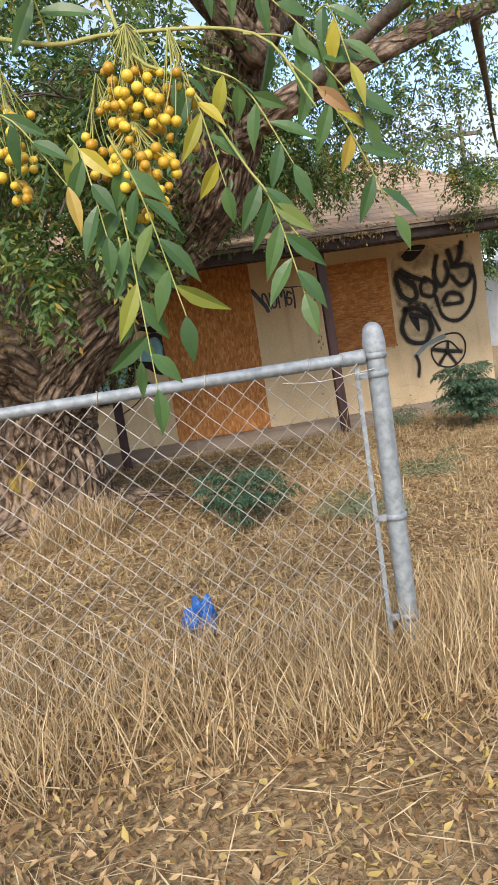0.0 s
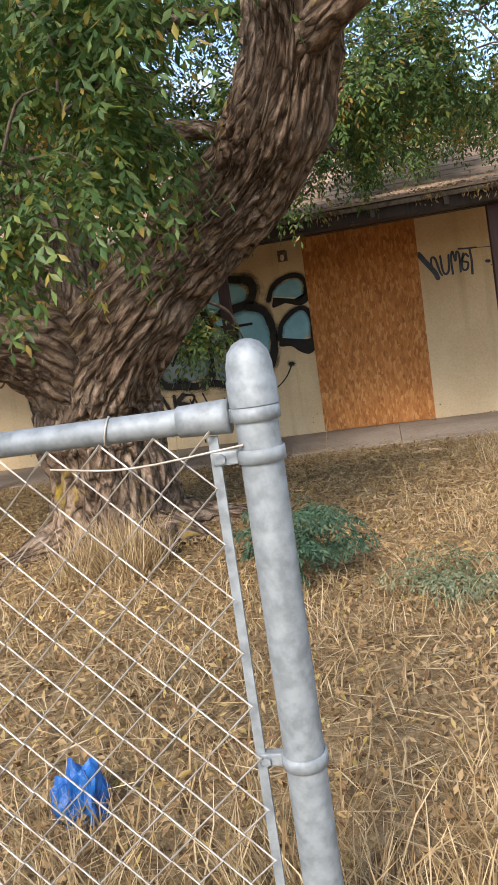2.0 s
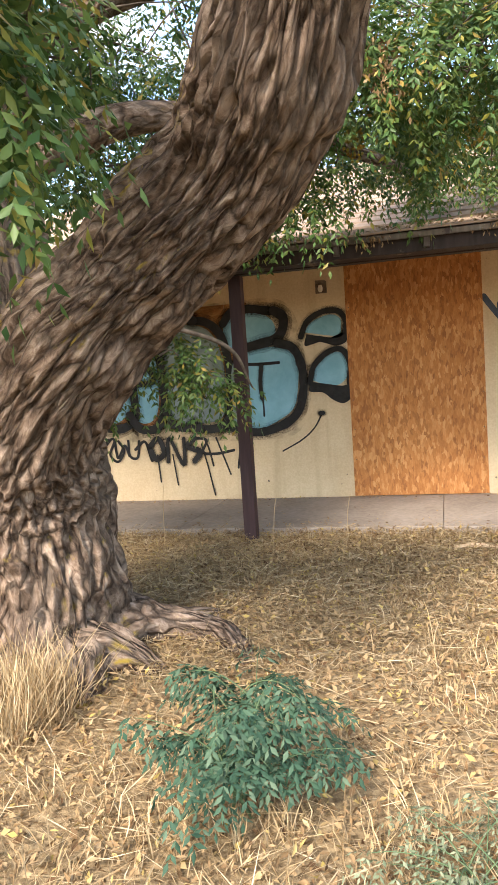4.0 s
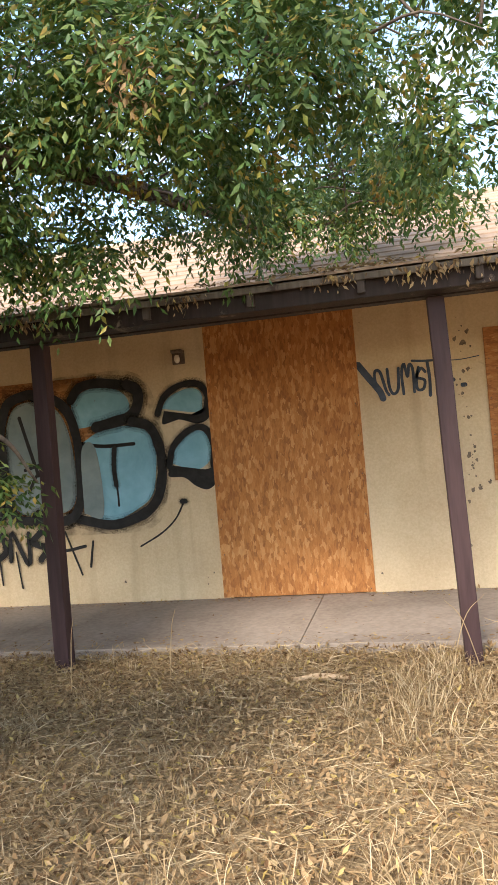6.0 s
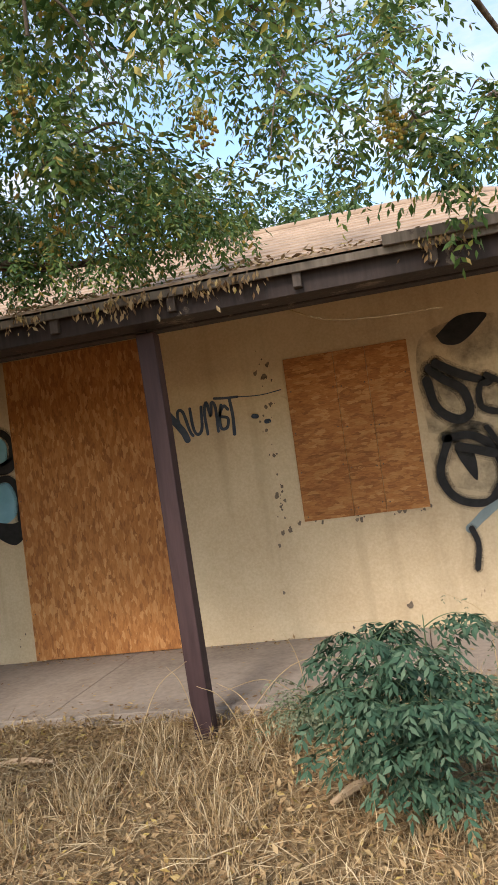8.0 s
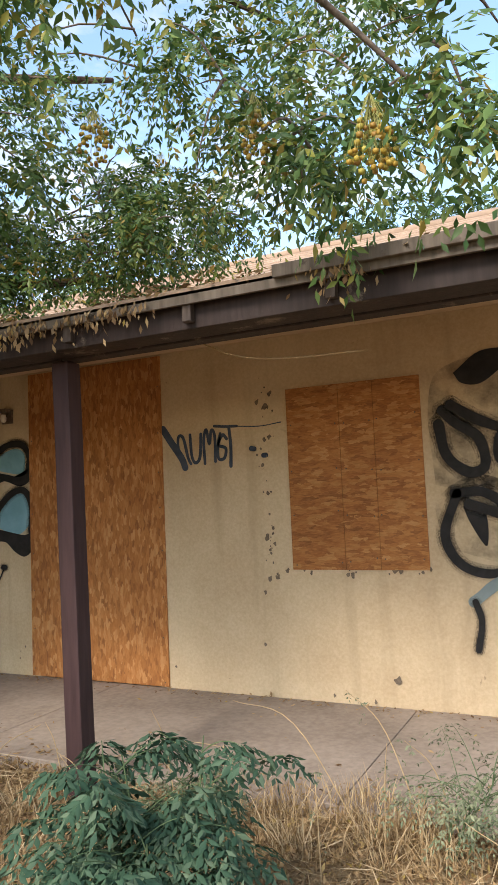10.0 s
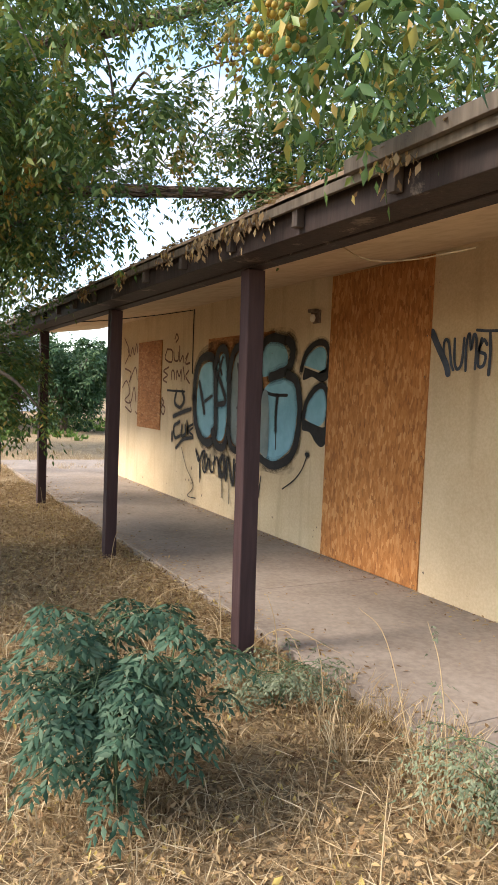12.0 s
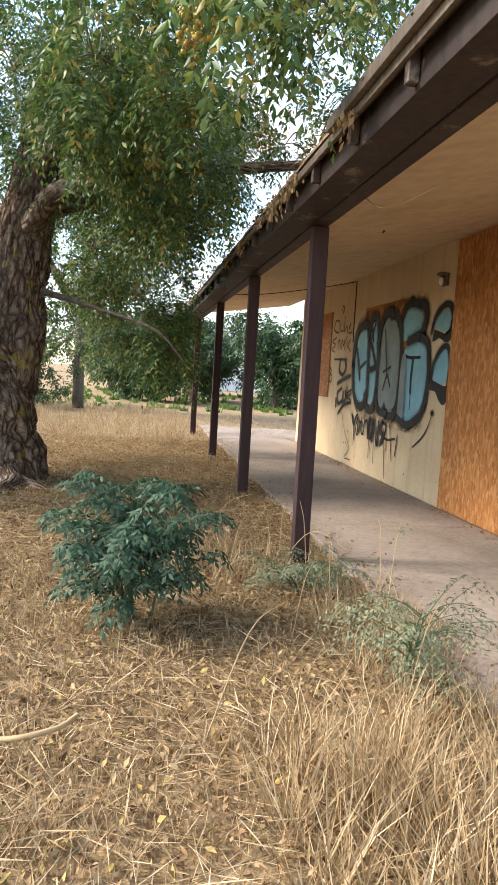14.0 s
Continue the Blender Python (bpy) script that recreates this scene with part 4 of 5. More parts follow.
BRANCHES = [
    [(-0.3, 5.65, 1.05, 0.3), (-0.5, 5.2, 1.45, 0.26), (-0.95, 4.75, 1.62, 0.22), (-1.6, 4.4, 1.95, 0.18), (-2.4, 4.1, 2.6, 0.12), (-3.1, 3.9, 3.4, 0.06)],
    [(-0.4, 5.82, 0.95, 0.34), (-0.52, 5.9, 1.7, 0.3), (-0.6, 5.98, 2.6, 0.25), (-0.55, 6.15, 3.6, 0.17), (-0.35, 6.5, 5.0, 0.07)],
    [(-0.58, 5.98, 2.45, 0.13), (0.1, 6.35, 2.8, 0.085), (0.75, 7.05, 2.86, 0.055), (1.2, 7.95, 2.89, 0.045), (1.6, 9.0, 2.97, 0.035), (2.1, 9.9, 3.2, 0.012)],
    [(1.27, 4.8, 2.5, 0.11), (1.66, 4.45, 2.66, 0.09), (2.4, 4.5, 2.95, 0.075), (3.2, 5.0, 3.3, 0.055), (4.2, 5.8, 3.7, 0.03), (5.0, 6.6, 3.9, 0.012)],
    [(1.52, 4.3, 3.0, 0.12), (1.9, 5.2, 3.5, 0.09), (2.4, 6.6, 3.9, 0.06), (3.0, 8.0, 4.2, 0.035), (3.5, 9.2, 4.3, 0.012)],
    [(-0.58, 6.0, 2.7, 0.12), (-1.2, 6.7, 3.1, 0.09), (-2.2, 7.2, 3.5, 0.05), (-3.3, 7.4, 3.5, 0.02)],
    [(1.5, 4.3, 2.9, 0.1), (0.9, 3.6, 3.3, 0.07), (0.4, 2.4, 3.4, 0.05), (0.1, 1.2, 3.0, 0.025), (0.2, 0.6, 2.4, 0.01)],
    [(-0.57, 6.05, 3.1, 0.1), (0.3, 6.8, 3.7, 0.07), (1.3, 8.4, 4.2, 0.045), (2.0, 9.6, 4.6, 0.02)],
    [(1.75, 4.35, 2.68, 0.05), (2.3, 3.6, 2.9, 0.035), (3.1, 3.0, 3.1, 0.012)],
    [(-0.55, 5.95, 2.0, 0.05), (-0.2, 6.7, 1.8, 0.02), (0.25, 7.3, 1.6, 0.015), (0.35, 7.6, 1.3, 0.006)],
    [(3.2, 5.0, 3.3, 0.04), (3.9, 6.3, 3.2, 0.025), (4.4, 7.2, 2.9, 0.012), (4.7, 7.5, 2.6, 0.005)],
]
for limb in BRANCHES:
    b = Bag()
    big = limb[0][3] > 0.15
    b.add(*tube_data(limb, 110 if big else 16, 16, 0.15 if big else 0.08, 2.8, 4 if big else 0))
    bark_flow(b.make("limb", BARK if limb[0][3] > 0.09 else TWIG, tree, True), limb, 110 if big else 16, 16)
ROOTS = [[(-0.1, 5.85, 0.14, 0.2), (0.22, 6.05, 0.1, 0.1), (0.5, 6.0, 0.08, 0.07), (0.68, 5.82, 0.05, 0.055), (0.78, 5.62, 0.0, 0.03)],
         [(-0.05, 5.6, 0.1, 0.17), (0.18, 5.62, 0.07, 0.11), (0.36, 5.6, 0.0, 0.05)],
         [(-0.15, 5.6, 0.12, 0.18), (0.05, 5.4, 0.06, 0.12), (0.15, 5.2, 0.0, 0.05)],
         [(0.0, 5.95, 0.1, 0.12), (0.3, 6.3, 0.05, 0.06), (0.5, 6.5, -0.02, 0.03)],
         [(-0.6, 5.6, 0.12, 0.2), (-0.9, 5.4, 0.05, 0.1), (-1.2, 5.3, -0.03, 0.05)]]
for r in ROOTS:
    b = Bag()
    b.add(*tube_data(r, 40, 12, 0.25, 5, 2))
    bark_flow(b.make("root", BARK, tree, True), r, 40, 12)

CROWN = [
    (-0.2, 6.3, 3.3, 0.8, 0.6, 0.6, 320), (-1.5, 6.0, 4.6, 1.1, 0.9, 0.8, 380), (-0.4, 5.6, 4.2, 1.0, 0.7, 0.7, 300),
    (-1.6, 6.9, 3.7, 1.1, 0.8, 0.7, 420), (-4.2, 7.0, 3.4, 1.2, 0.8, 1.0, 420), (-3.2, 7.5, 1.9, 0.9, 0.4, 0.7, 140), (-4.8, 6.4, 1.9, 1.0, 0.8, 0.8, 260), (-5.2, 7.4, 4.2, 1.2, 0.7, 0.9, 320), (-0.2, 7.9, 3.3, 0.9, 0.4, 0.5, 300),
    (0.8, 8.6, 3.3, 0.9, 0.5, 0.35, 220), (1.4, 8.6, 3.9, 1.0, 0.6, 0.6, 320), (1.6, 7.7, 4.4, 1.0, 0.8, 0.6, 220), (-0.8, 5.2, 3.6, 1.0, 0.8, 0.7, 320),
    (4.2, 8.4, 3.2, 0.5, 0.4, 0.4, 110), (4.65, 8.2, 3.0, 0.3, 0.3, 0.3, 60),
    (-1.0, 7.7, 3.9, 1.0, 0.5, 0.7, 420), (-2.5, 7.6, 4.2, 1.1, 0.6, 0.8, 420), (0.3, 7.4, 3.7, 0.8, 0.4, 0.6, 320), (-3.5, 7.4, 2.6, 0.9, 0.5, 0.9, 300),
    (1.2, 7.0, 3.3, 0.6, 0.4, 0.5, 240), (-3.0, 6.2, 4.2, 1.2, 0.9, 0.9, 380), (0.45, 7.1, 3.0, 0.5, 0.35, 0.35, 260), (0.3, 7.3, 2.62, 0.4, 0.3, 0.2, 150), (0.9, 7.2, 3.3, 0.5, 0.3, 0.4, 220),
    (-0.7, 4.6, 2.7, 0.9, 0.8, 0.75, 420), (-1.6, 4.6, 2.6, 0.9, 0.9, 0.8, 360), (0.15, 4.9, 2.75, 0.55, 0.5, 0.55, 260), (-2.6, 4.3, 3.3, 1.1, 1.0, 0.9, 360),
    (1.2, 7.5, 2.8, 0.6, 0.5, 0.35, 220), (0.7, 7.6, 2.62, 0.55, 0.4, 0.25, 130), (2.3, 9.1, 3.1, 0.7, 0.5, 0.22, 200), (1.5, 9.2, 3.15, 0.5, 0.5, 0.3, 220), (2.0, 9.5, 3.5, 0.9, 0.6, 0.45, 520), (2.6, 9.8, 3.5, 0.6, 0.5, 0.3, 240),
    (3.6, 8.4, 3.4, 0.6, 0.5, 0.5, 200), (3.9, 8.9, 3.9, 0.6, 0.5, 0.5, 120), (2.6, 9.2, 4.3, 1.0, 0.9, 0.7, 150),
    (1.9, 6.9, 3.1, 0.6, 0.5, 0.4, 260), (2.6, 7.3, 3.5, 0.5, 0.4, 0.4, 170), (3.4, 8.4, 4.6, 1.0, 0.9, 0.6, 230), (0.55, 4.0, 2.35, 0.45, 0.4, 0.4, 240),
    (0.3, 3.85, 2.0, 0.4, 0.4, 0.35, 150), (0.85, 3.8, 2.6, 0.4, 0.35, 0.3, 150), (0.35, 4.1, 2.75, 0.6, 0.5, 0.4, 260), (0.7, 4.3, 2.1, 0.25, 0.25, 0.25, 70),
    (2.0, 6.0, 4.0, 1.0, 0.8, 0.5, 260), (0.5, 6.4, 4.4, 1.2, 1.1, 0.8, 480), (1.2, 6.8, 3.5, 0.7, 0.5, 0.4, 200), (3.4, 6.4, 3.9, 0.7, 0.6, 0.4, 150),
    (4.6, 6.9, 3.7, 0.6, 0.4, 0.4, 110), (-1.4, 6.65, 2.3, 0.7, 0.4, 0.6, 280), (1.7, 6.7, 3.0, 0.6, 0.4, 0.4, 240), (-0.98, 7.25, 1.45, 0.6, 0.4, 0.4, 200),
    (2.75, 7.5, 2.9, 0.35, 0.25, 0.3, 110), (-0.9, 7.3, 1.9, 0.7, 0.5, 0.55, 300), (-0.3, 7.4, 2.9, 0.8, 0.6, 0.6, 340), (-1.5, 7.1, 2.9, 0.9, 0.7, 0.7, 380),
    (-2.5, 7.1, 3.3, 1.0, 0.8, 0.7, 360), (-1.0, 6.4, 4.3, 1.3, 1.1, 0.9, 460), (-2.3, 6.0, 2.4, 1.0, 0.8, 0.9, 320), (-3.6, 6.6, 2.6, 1.0, 0.9, 1.0, 340),
    (0.1, 7.45, 1.42, 0.42, 0.2, 0.26, 90), (-0.2, 7.3, 1.6, 0.3, 0.2, 0.25, 50), (4.15, 7.75, 2.75, 0.4, 0.25, 0.25, 90), (4.7, 7.45, 2.75, 0.3, 0.25, 0.3, 50),
    (3.6, 6.8, 3.3, 0.6, 0.5, 0.4, 160), (2.7, 6.9, 3.1, 0.7, 0.4, 0.4, 180), (0.5, 2.8, 3.3, 0.9, 0.9, 0.5, 200), (0.2, 0.9, 2.5, 0.6, 0.5, 0.35, 70),
    (2.2, 3.4, 3.2, 0.7, 0.5, 0.35, 90), (3.0, 4.6, 3.6, 0.7, 0.6, 0.4, 150), (5.4, 7.6, 3.6, 0.7, 0.5, 0.5, 150),
]
P, D = in_volumes(rng, CROWN)
quads_obj("crown", *pinnate(rng, P, D, 0.26, 5, 0.055), LEAF, tree, "drooping compound green leaves, some yellow")
# twigs that carry the leaf clumps
lines = []
for cx, cy, cz, rx, ry, rz, n in CROWN:
    for k in range(max(3, n // 40)):
        a = rng.normal(0, 0.35, 3) * (rx, ry, rz)
        e = unit(rng.normal(0, 1, 3)) * (rx, ry, rz) * 0.9
        p0 = np.array((cx, cy, cz)) + a * 0.5
        p2 = np.array((cx, cy, cz)) + e
        p1 = (p0 + p2) / 2 + (0, 0, 0.08)
        lines.append([(*p0, 0.008), (*p1, 0.006), (*p2, 0.002)])
thin("twigs", TWIG, tree, lines, sides=5, steps=3, kind="stuff")


def ico_data(r, sub=1):
    bm = bmesh.new()
    bmesh.ops.create_icosphere(bm, subdivisions=sub, radius=r)
    v = np.array([tuple(q.co) for q in bm.verts])
    f = [tuple(q.index for q in g.verts) for g in bm.faces]
    bm.free()
    return v, f


BALL, BALL_FAR = ico_data(1.0, 2), ico_data(1.0, 1)


def berry_cluster(at, n, spread, r, mat, parent, label=""):
    """A hanging panicle: thin stalks and round berries, as one part."""
    b, st = Bag(), []
    top = np.array(at) + (0, 0, spread[2] * 1.5)
    for k in range(n):
        p = np.array(at) + unit(rng.normal(0, 1, 3)) * rng.uniform(0.2, 1, 1) ** 0.5 * spread
        rr = r * rng.uniform(0.82, 1.12)
        ball = BALL if r < 0.008 else BALL_FAR
        b.add(ball[0] * rr + p, ball[1])
        mid = (top + p) / 2 + rng.normal(0, spread[0] * 0.15, 3)
        st.append([(*top, 0.001), (*mid, 0.0008), (*(p + (0, 0, rr)), 0.0006)])
    c = b.make("berry_cluster", mat, parent, True, label)
    s = thin("stalks", GREEN_STEM, None, st, sides=3, steps=2, kind="stuff")
    s.parent = c
    return c


def clusters(spots, n, spread, r, mat):
    for s in spots:
        berry_cluster(s, n, np.array(spread), r, mat, tree, "bunch of small round yellow berries")


n = 160
p = rng.normal(0, 1, (n, 3)) * (0.07, 0.06, 0.08) + (1.45, 6.6, 2.9)
d = unit(rng.normal(0, 1, (n, 3)) + (0, 0, -0.8))
s = unit(np.cross(d, rng.normal(0, 1, (n, 3))))
quads_obj("dead_leaf_clump", p, p + d * 0.02 + s * 0.009, p + d * 0.045, p + d * 0.02 - s * 0.009, LITTER, tree, "clump of withered brown leaves")


clusters([(4.55, 7.3, 2.42), (2.3, 7.4, 3.3), (2.6, 7.2, 2.95), (1.9, 7.2, 2.7), (2.4, 7.9, 2.75), (1.2, 7.2, 2.75), (4.05, 7.6, 2.72), (3.2, 7.8, 3.0), (-0.5, 4.1, 2.4), (0.1, 4.5, 2.35)], 60, (0.075, 0.075, 0.11), 0.0105, BERRY_DULL)
crown_spots = [tuple(P[i]) for i in rng.choice(len(P), 60, replace=False)]
clusters(crown_spots, 26, (0.06, 0.06, 0.09), 0.0105, BERRY_DULL)

# ---- the low bough that hangs before the walker at the start ----
bough = empty("hanging_bough", (0.3, 0.55, 1.9), "low chinaberry bough with green leaves and yellow berries", "branch")


def bough_at(px, py, d):
    """A place before the first eye: offsets across and up per metre of depth."""
    eye, way = Vector((0.628, -0.141, 1.192)), Vector((0.838, 1.833, 0.947)) - Vector((0.628, -0.141, 1.192))
    m = look(eye, eye + way, -8.7)
    return np.array(m @ Vector((px * d, py * d, -d)))


def leaf_mesh(bag, base, way, length, width, normal):
    """One leaflet: a pointed oval with a fold and a curl."""
    way = way / np.linalg.norm(way)
    s = np.cross(way, normal)
    s /= np.linalg.norm(s) + 1e-9
    nn = np.cross(s, way)
    v, f = [], []
    prof = [(0, 0.04), (0.15, 0.55), (0.35, 0.95), (0.55, 0.9), (0.75, 0.55), (0.9, 0.22), (1.0, 0.02)]
    for u, w in prof:
        c = base + way * length * u - nn * length * 0.18 * u * u
        v += [c - s * width * w * 0.5 + nn * width * w * 0.14, c, c + s * width * w * 0.5 + nn * width * w * 0.14]
    for k in range(len(prof) - 1):
        a = 3 * k
        f += [(a, a + 1, a + 4, a + 3), (a + 1, a + 2, a + 5, a + 4)]
    bag.add(v, f)


def make_bough():
    leaves, stems = Bag(), []
    r2 = np.random.default_rng(21)

    def spray(p0, p1, n, ln, down=0.6):
        p0, p1 = np.array(p0), np.array(p1)
        mid = (p0 + p1) / 2 + (0, 0, 0.03)
        stems.append([(*p0, 0.0014), (*mid, 0.0011), (*p1, 0.0007)])
        q = smooth_path([p0, mid, p1], 8)
        t = unit(p1 - p0)
        across = unit(np.cross(t, (0, 1, 0.2)))
        for k in range(n):
            s = 0.25 + 0.75 * k / max(1, n - 1)
            c = q[int(s * (len(q) - 1))]
            sg = 1 if k % 2 else -1
            w = t * 0.5 + across * sg * (0.8 if k < n - 1 else 0) + np.array((0, 0, -down)) + r2.normal(0, 0.18, 3)
            leaf_mesh(leaves, c, w, ln * r2.uniform(0.8, 1.2), ln * 0.34, np.array((0.1, -1, 0.35)) + r2.normal(0, 0.35, 3))

    # across in picture halves: x right, y up, as tangents of the angle
    A = bough_at
    k = 1 / 1284.0

    def at(x, y, d):
        return A((x - 441) * k, (784 - y) * k, d)
    root = at(120, -260, 1.0)
    node = at(210, 60, 0.82)
    stems.append([(*at(-60, 60, 0.9), 0.003), (*at(90, 80, 0.86), 0.003), (*node, 0.0025), (*at(450, 60, 0.8), 0.0018), (*at(560, 190, 0.8), 0.0012)])
    stems.append([(*root, 0.0045), (*node, 0.0025), (*at(330, 150, 0.8), 0.0018), (*at(440, 300, 0.8), 0.0014), (*at(530, 420, 0.8), 0.001)])
    for a, b, n, ln in [
        (at(190, 240, 0.8), at(330, 560, 0.8), 9, 0.062), (at(200, 300, 0.82), at(280, 690, 0.82), 9, 0.06), (at(120, 240, 0.8), at(190, 420, 0.8), 6, 0.055),
        (at(440, 300, 0.8), at(540, 520, 0.8), 9, 0.058), (at(430, 60, 0.8), at(640, 190, 0.82), 7, 0.062), (at(500, 100, 0.8), at(700, 380, 0.85), 9, 0.052), (at(360, 120, 0.8), at(520, 290, 0.8), 8, 0.05),
        (at(90, 80, 0.86), at(20, -40, 0.8), 6, 0.06), (at(210, 420, 0.82), at(250, 640, 0.85), 7, 0.04), (at(560, 20, 0.8), at(620, 110, 0.8), 5, 0.05), (at(300, 100, 0.8), at(400, 330, 0.8), 8, 0.05),
        (at(290, -60, 0.8), at(560, 70, 0.8), 8, 0.05), (at(-60, 200, 0.8), at(120, 330, 0.8), 6, 0.05), (at(0, 60, 0.9), at(-80, 160, 0.9), 6, 0.05)]:
        spray(a, b, n, ln)
    leaves.make("leaves", LEAF_NEAR, bough, False, "green leaflets, some turning yellow")
    thin("stems", GREEN_STEM, bough, stems, sides=6, steps=5)
    for x, y, d, n, sp in ((245, 190, 0.82, 60, (0.045, 0.035, 0.06)), (250, 300, 0.82, 42, (0.042, 0.03, 0.035)), (20, 240, 0.85, 24, (0.035, 0.03, 0.05)), (270, 370, 0.82, 12, (0.025, 0.02, 0.02)), (190, 250, 0.84, 12, (0.04, 0.02, 0.05)), (320, 200, 0.8, 12, (0.03, 0.02, 0.06)), (25, 340, 0.85, 7, (0.025, 0.02, 0.02))):
        berry_cluster(at(x, y, d), n, np.array(sp), 0.0062, BERRY, bough, "ripe yellow berries on thin stalks")


LEAF_NEAR = mat_island("bough_leaf", [(0.0, (0.045, 0.1, 0.03)), (0.5, (0.075, 0.15, 0.045)), (0.8, (0.1, 0.17, 0.05)), (0.88, (0.3, 0.3, 0.04)), (0.95, (0.5, 0.4, 0.04)), (1.0, (0.42, 0.24, 0.12))], 0.4, 0.3, 0.4)
make_bough()


# ---- chain-link fence ----
FX, FY = 1.35, 2.25
fence = empty("chain_link_fence", (FX, FY, 0.03), "grey galvanised chain-link fence ending at a round post", "fence")


def lathe(name, prof, at, mat, parent, sides=24, label=""):
    v, f = [], []
    for r, z in prof:
        for s in range(sides):
            a = 2 * math.pi * s / sides
            v.append((at[0] + r * math.cos(a), at[1] + r * math.sin(a), at[2] + z))
    for k in range(len(prof) - 1):
        for s in range(sides):
            a, b = k * sides + s, k * sides + (s + 1) % sides
            f.append((a, b, b + sides, a + sides))
    return world_child(obj_from(name, v, f, mat, None, True, label), parent)


lathe("post", [(0.033, -0.1), (0.033, 1.13), (0.033, 1.165)], (FX, FY, 0), GALV, fence)
lathe("dome_cap", [(0.038, 1.13), (0.0385, 1.168), (0.036, 1.172), (0.0355, 1.19), (0.031, 1.21), (0.021, 1.223), (0.008, 1.229), (0.0005, 1.23)], (FX, FY, 0), GALV, fence)
for z, tail in ((1.118, 0.085), (1.055, 0.075), (0.56, 0.075), (0.2, 0.07)):
    lathe("brace_band", [(0.0335, z - 0.011), (0.0375, z - 0.0105), (0.0378, z), (0.0375, z + 0.0105), (0.0335, z + 0.011)], (FX, FY, 0), GALV, fence)
    box("band_tongue", FX - tail, FX - 0.03, FY - 0.009, FY + 0.009, z - 0.011, z + 0.011, GALV, 0.003, fence)
    bm = bmesh.new()
    bmesh.ops.create_cone(bm, cap_ends=True, segments=6, radius1=0.008, radius2=0.008, depth=0.03)
    ob = part("bolt", bm, GALV)
    ob.matrix_world = pose(FX - tail + 0.014, FY, z, 90)
    world_child(ob, fence)
b = Bag()
b.add(*tube_data([(FX - 0.055, FY, 1.118, 0.021), (FX - 0.02 - 0.6, FY, 1.117, 0.021), (FX - 2.3, FY, 1.11, 0.021), (FX - 5.5, FY, 1.1, 0.021)], 18, 6))
b.make("top_rail", GALV, fence, True)
b = Bag()
b.add(*tube_data([(FX - 0.04, FY, 1.118, 0.027), (FX - 0.075, FY, 1.118, 0.026), (FX - 0.12, FY, 1.118, 0.0245)], 18, 3))
b.make("rail_cup", GALV, fence, True)
box("tension_bar", FX - 0.079, FX - 0.063, FY - 0.004, FY + 0.002, 0.06, 1.09, GALV, 0.001, fence)


def make_links():
    b = Bag()
    pitch, top, bot = 0.044, 1.1, 0.06
    rows = int((top - bot) / pitch)
    for k in range(124):
        x = FX - 0.071 - k * pitch
        pts = []
        for j in range(rows + 1):
            z = top - j * pitch
            sway = 0.006 * noise.noise(Vector((x * 2, z * 2, 0)))
            turn = (j + k) % 2
            pts.append((x - pitch * (1.04 if turn else -0.04) + sway, FY - 0.024 + (0.002 if turn else -0.002) + 0.02 * noise.noise(Vector((x, z, 7))), z, 0.0021))
        b.add(*tube_data(pts, 4, 1, cap=False))
    b.make("wire_mesh", WIRE, fence, False, "rusty diamond wire mesh", "stuff")
    for k in range(9):
        x = FX - 0.25 - k * 0.35
        pts = [(x + 0.012 * math.sin(a * 0.9) + 0.004 * a, FY + 0.024 * math.cos(a), 1.117 + 0.024 * math.sin(a), 0.0018) for a in np.linspace(0, 7.5, 14)]
        b = Bag()
        b.add(*tube_data(pts, 5, 1, cap=False))
        b.make("tie_wire", WIRE, fence, True)
    pts = [(FX - 0.02, FY - 0.03, 1.075, 0.002), (FX - 0.2, FY - 0.035, 1.06, 0.002), (FX - 0.33, FY - 0.03, 1.072, 0.002)]
    b = Bag()
    b.add(*tube_data(pts, 5, 4, cap=False))
    b.make("tie_wire", WIRE, fence, True)


make_links()
for x in (FX - 2.6, FX - 5.2):
    lathe("post", [(0.024, -0.1), (0.024, 1.09)], (x, FY + 0.003, 0), GALV, fence, 16)


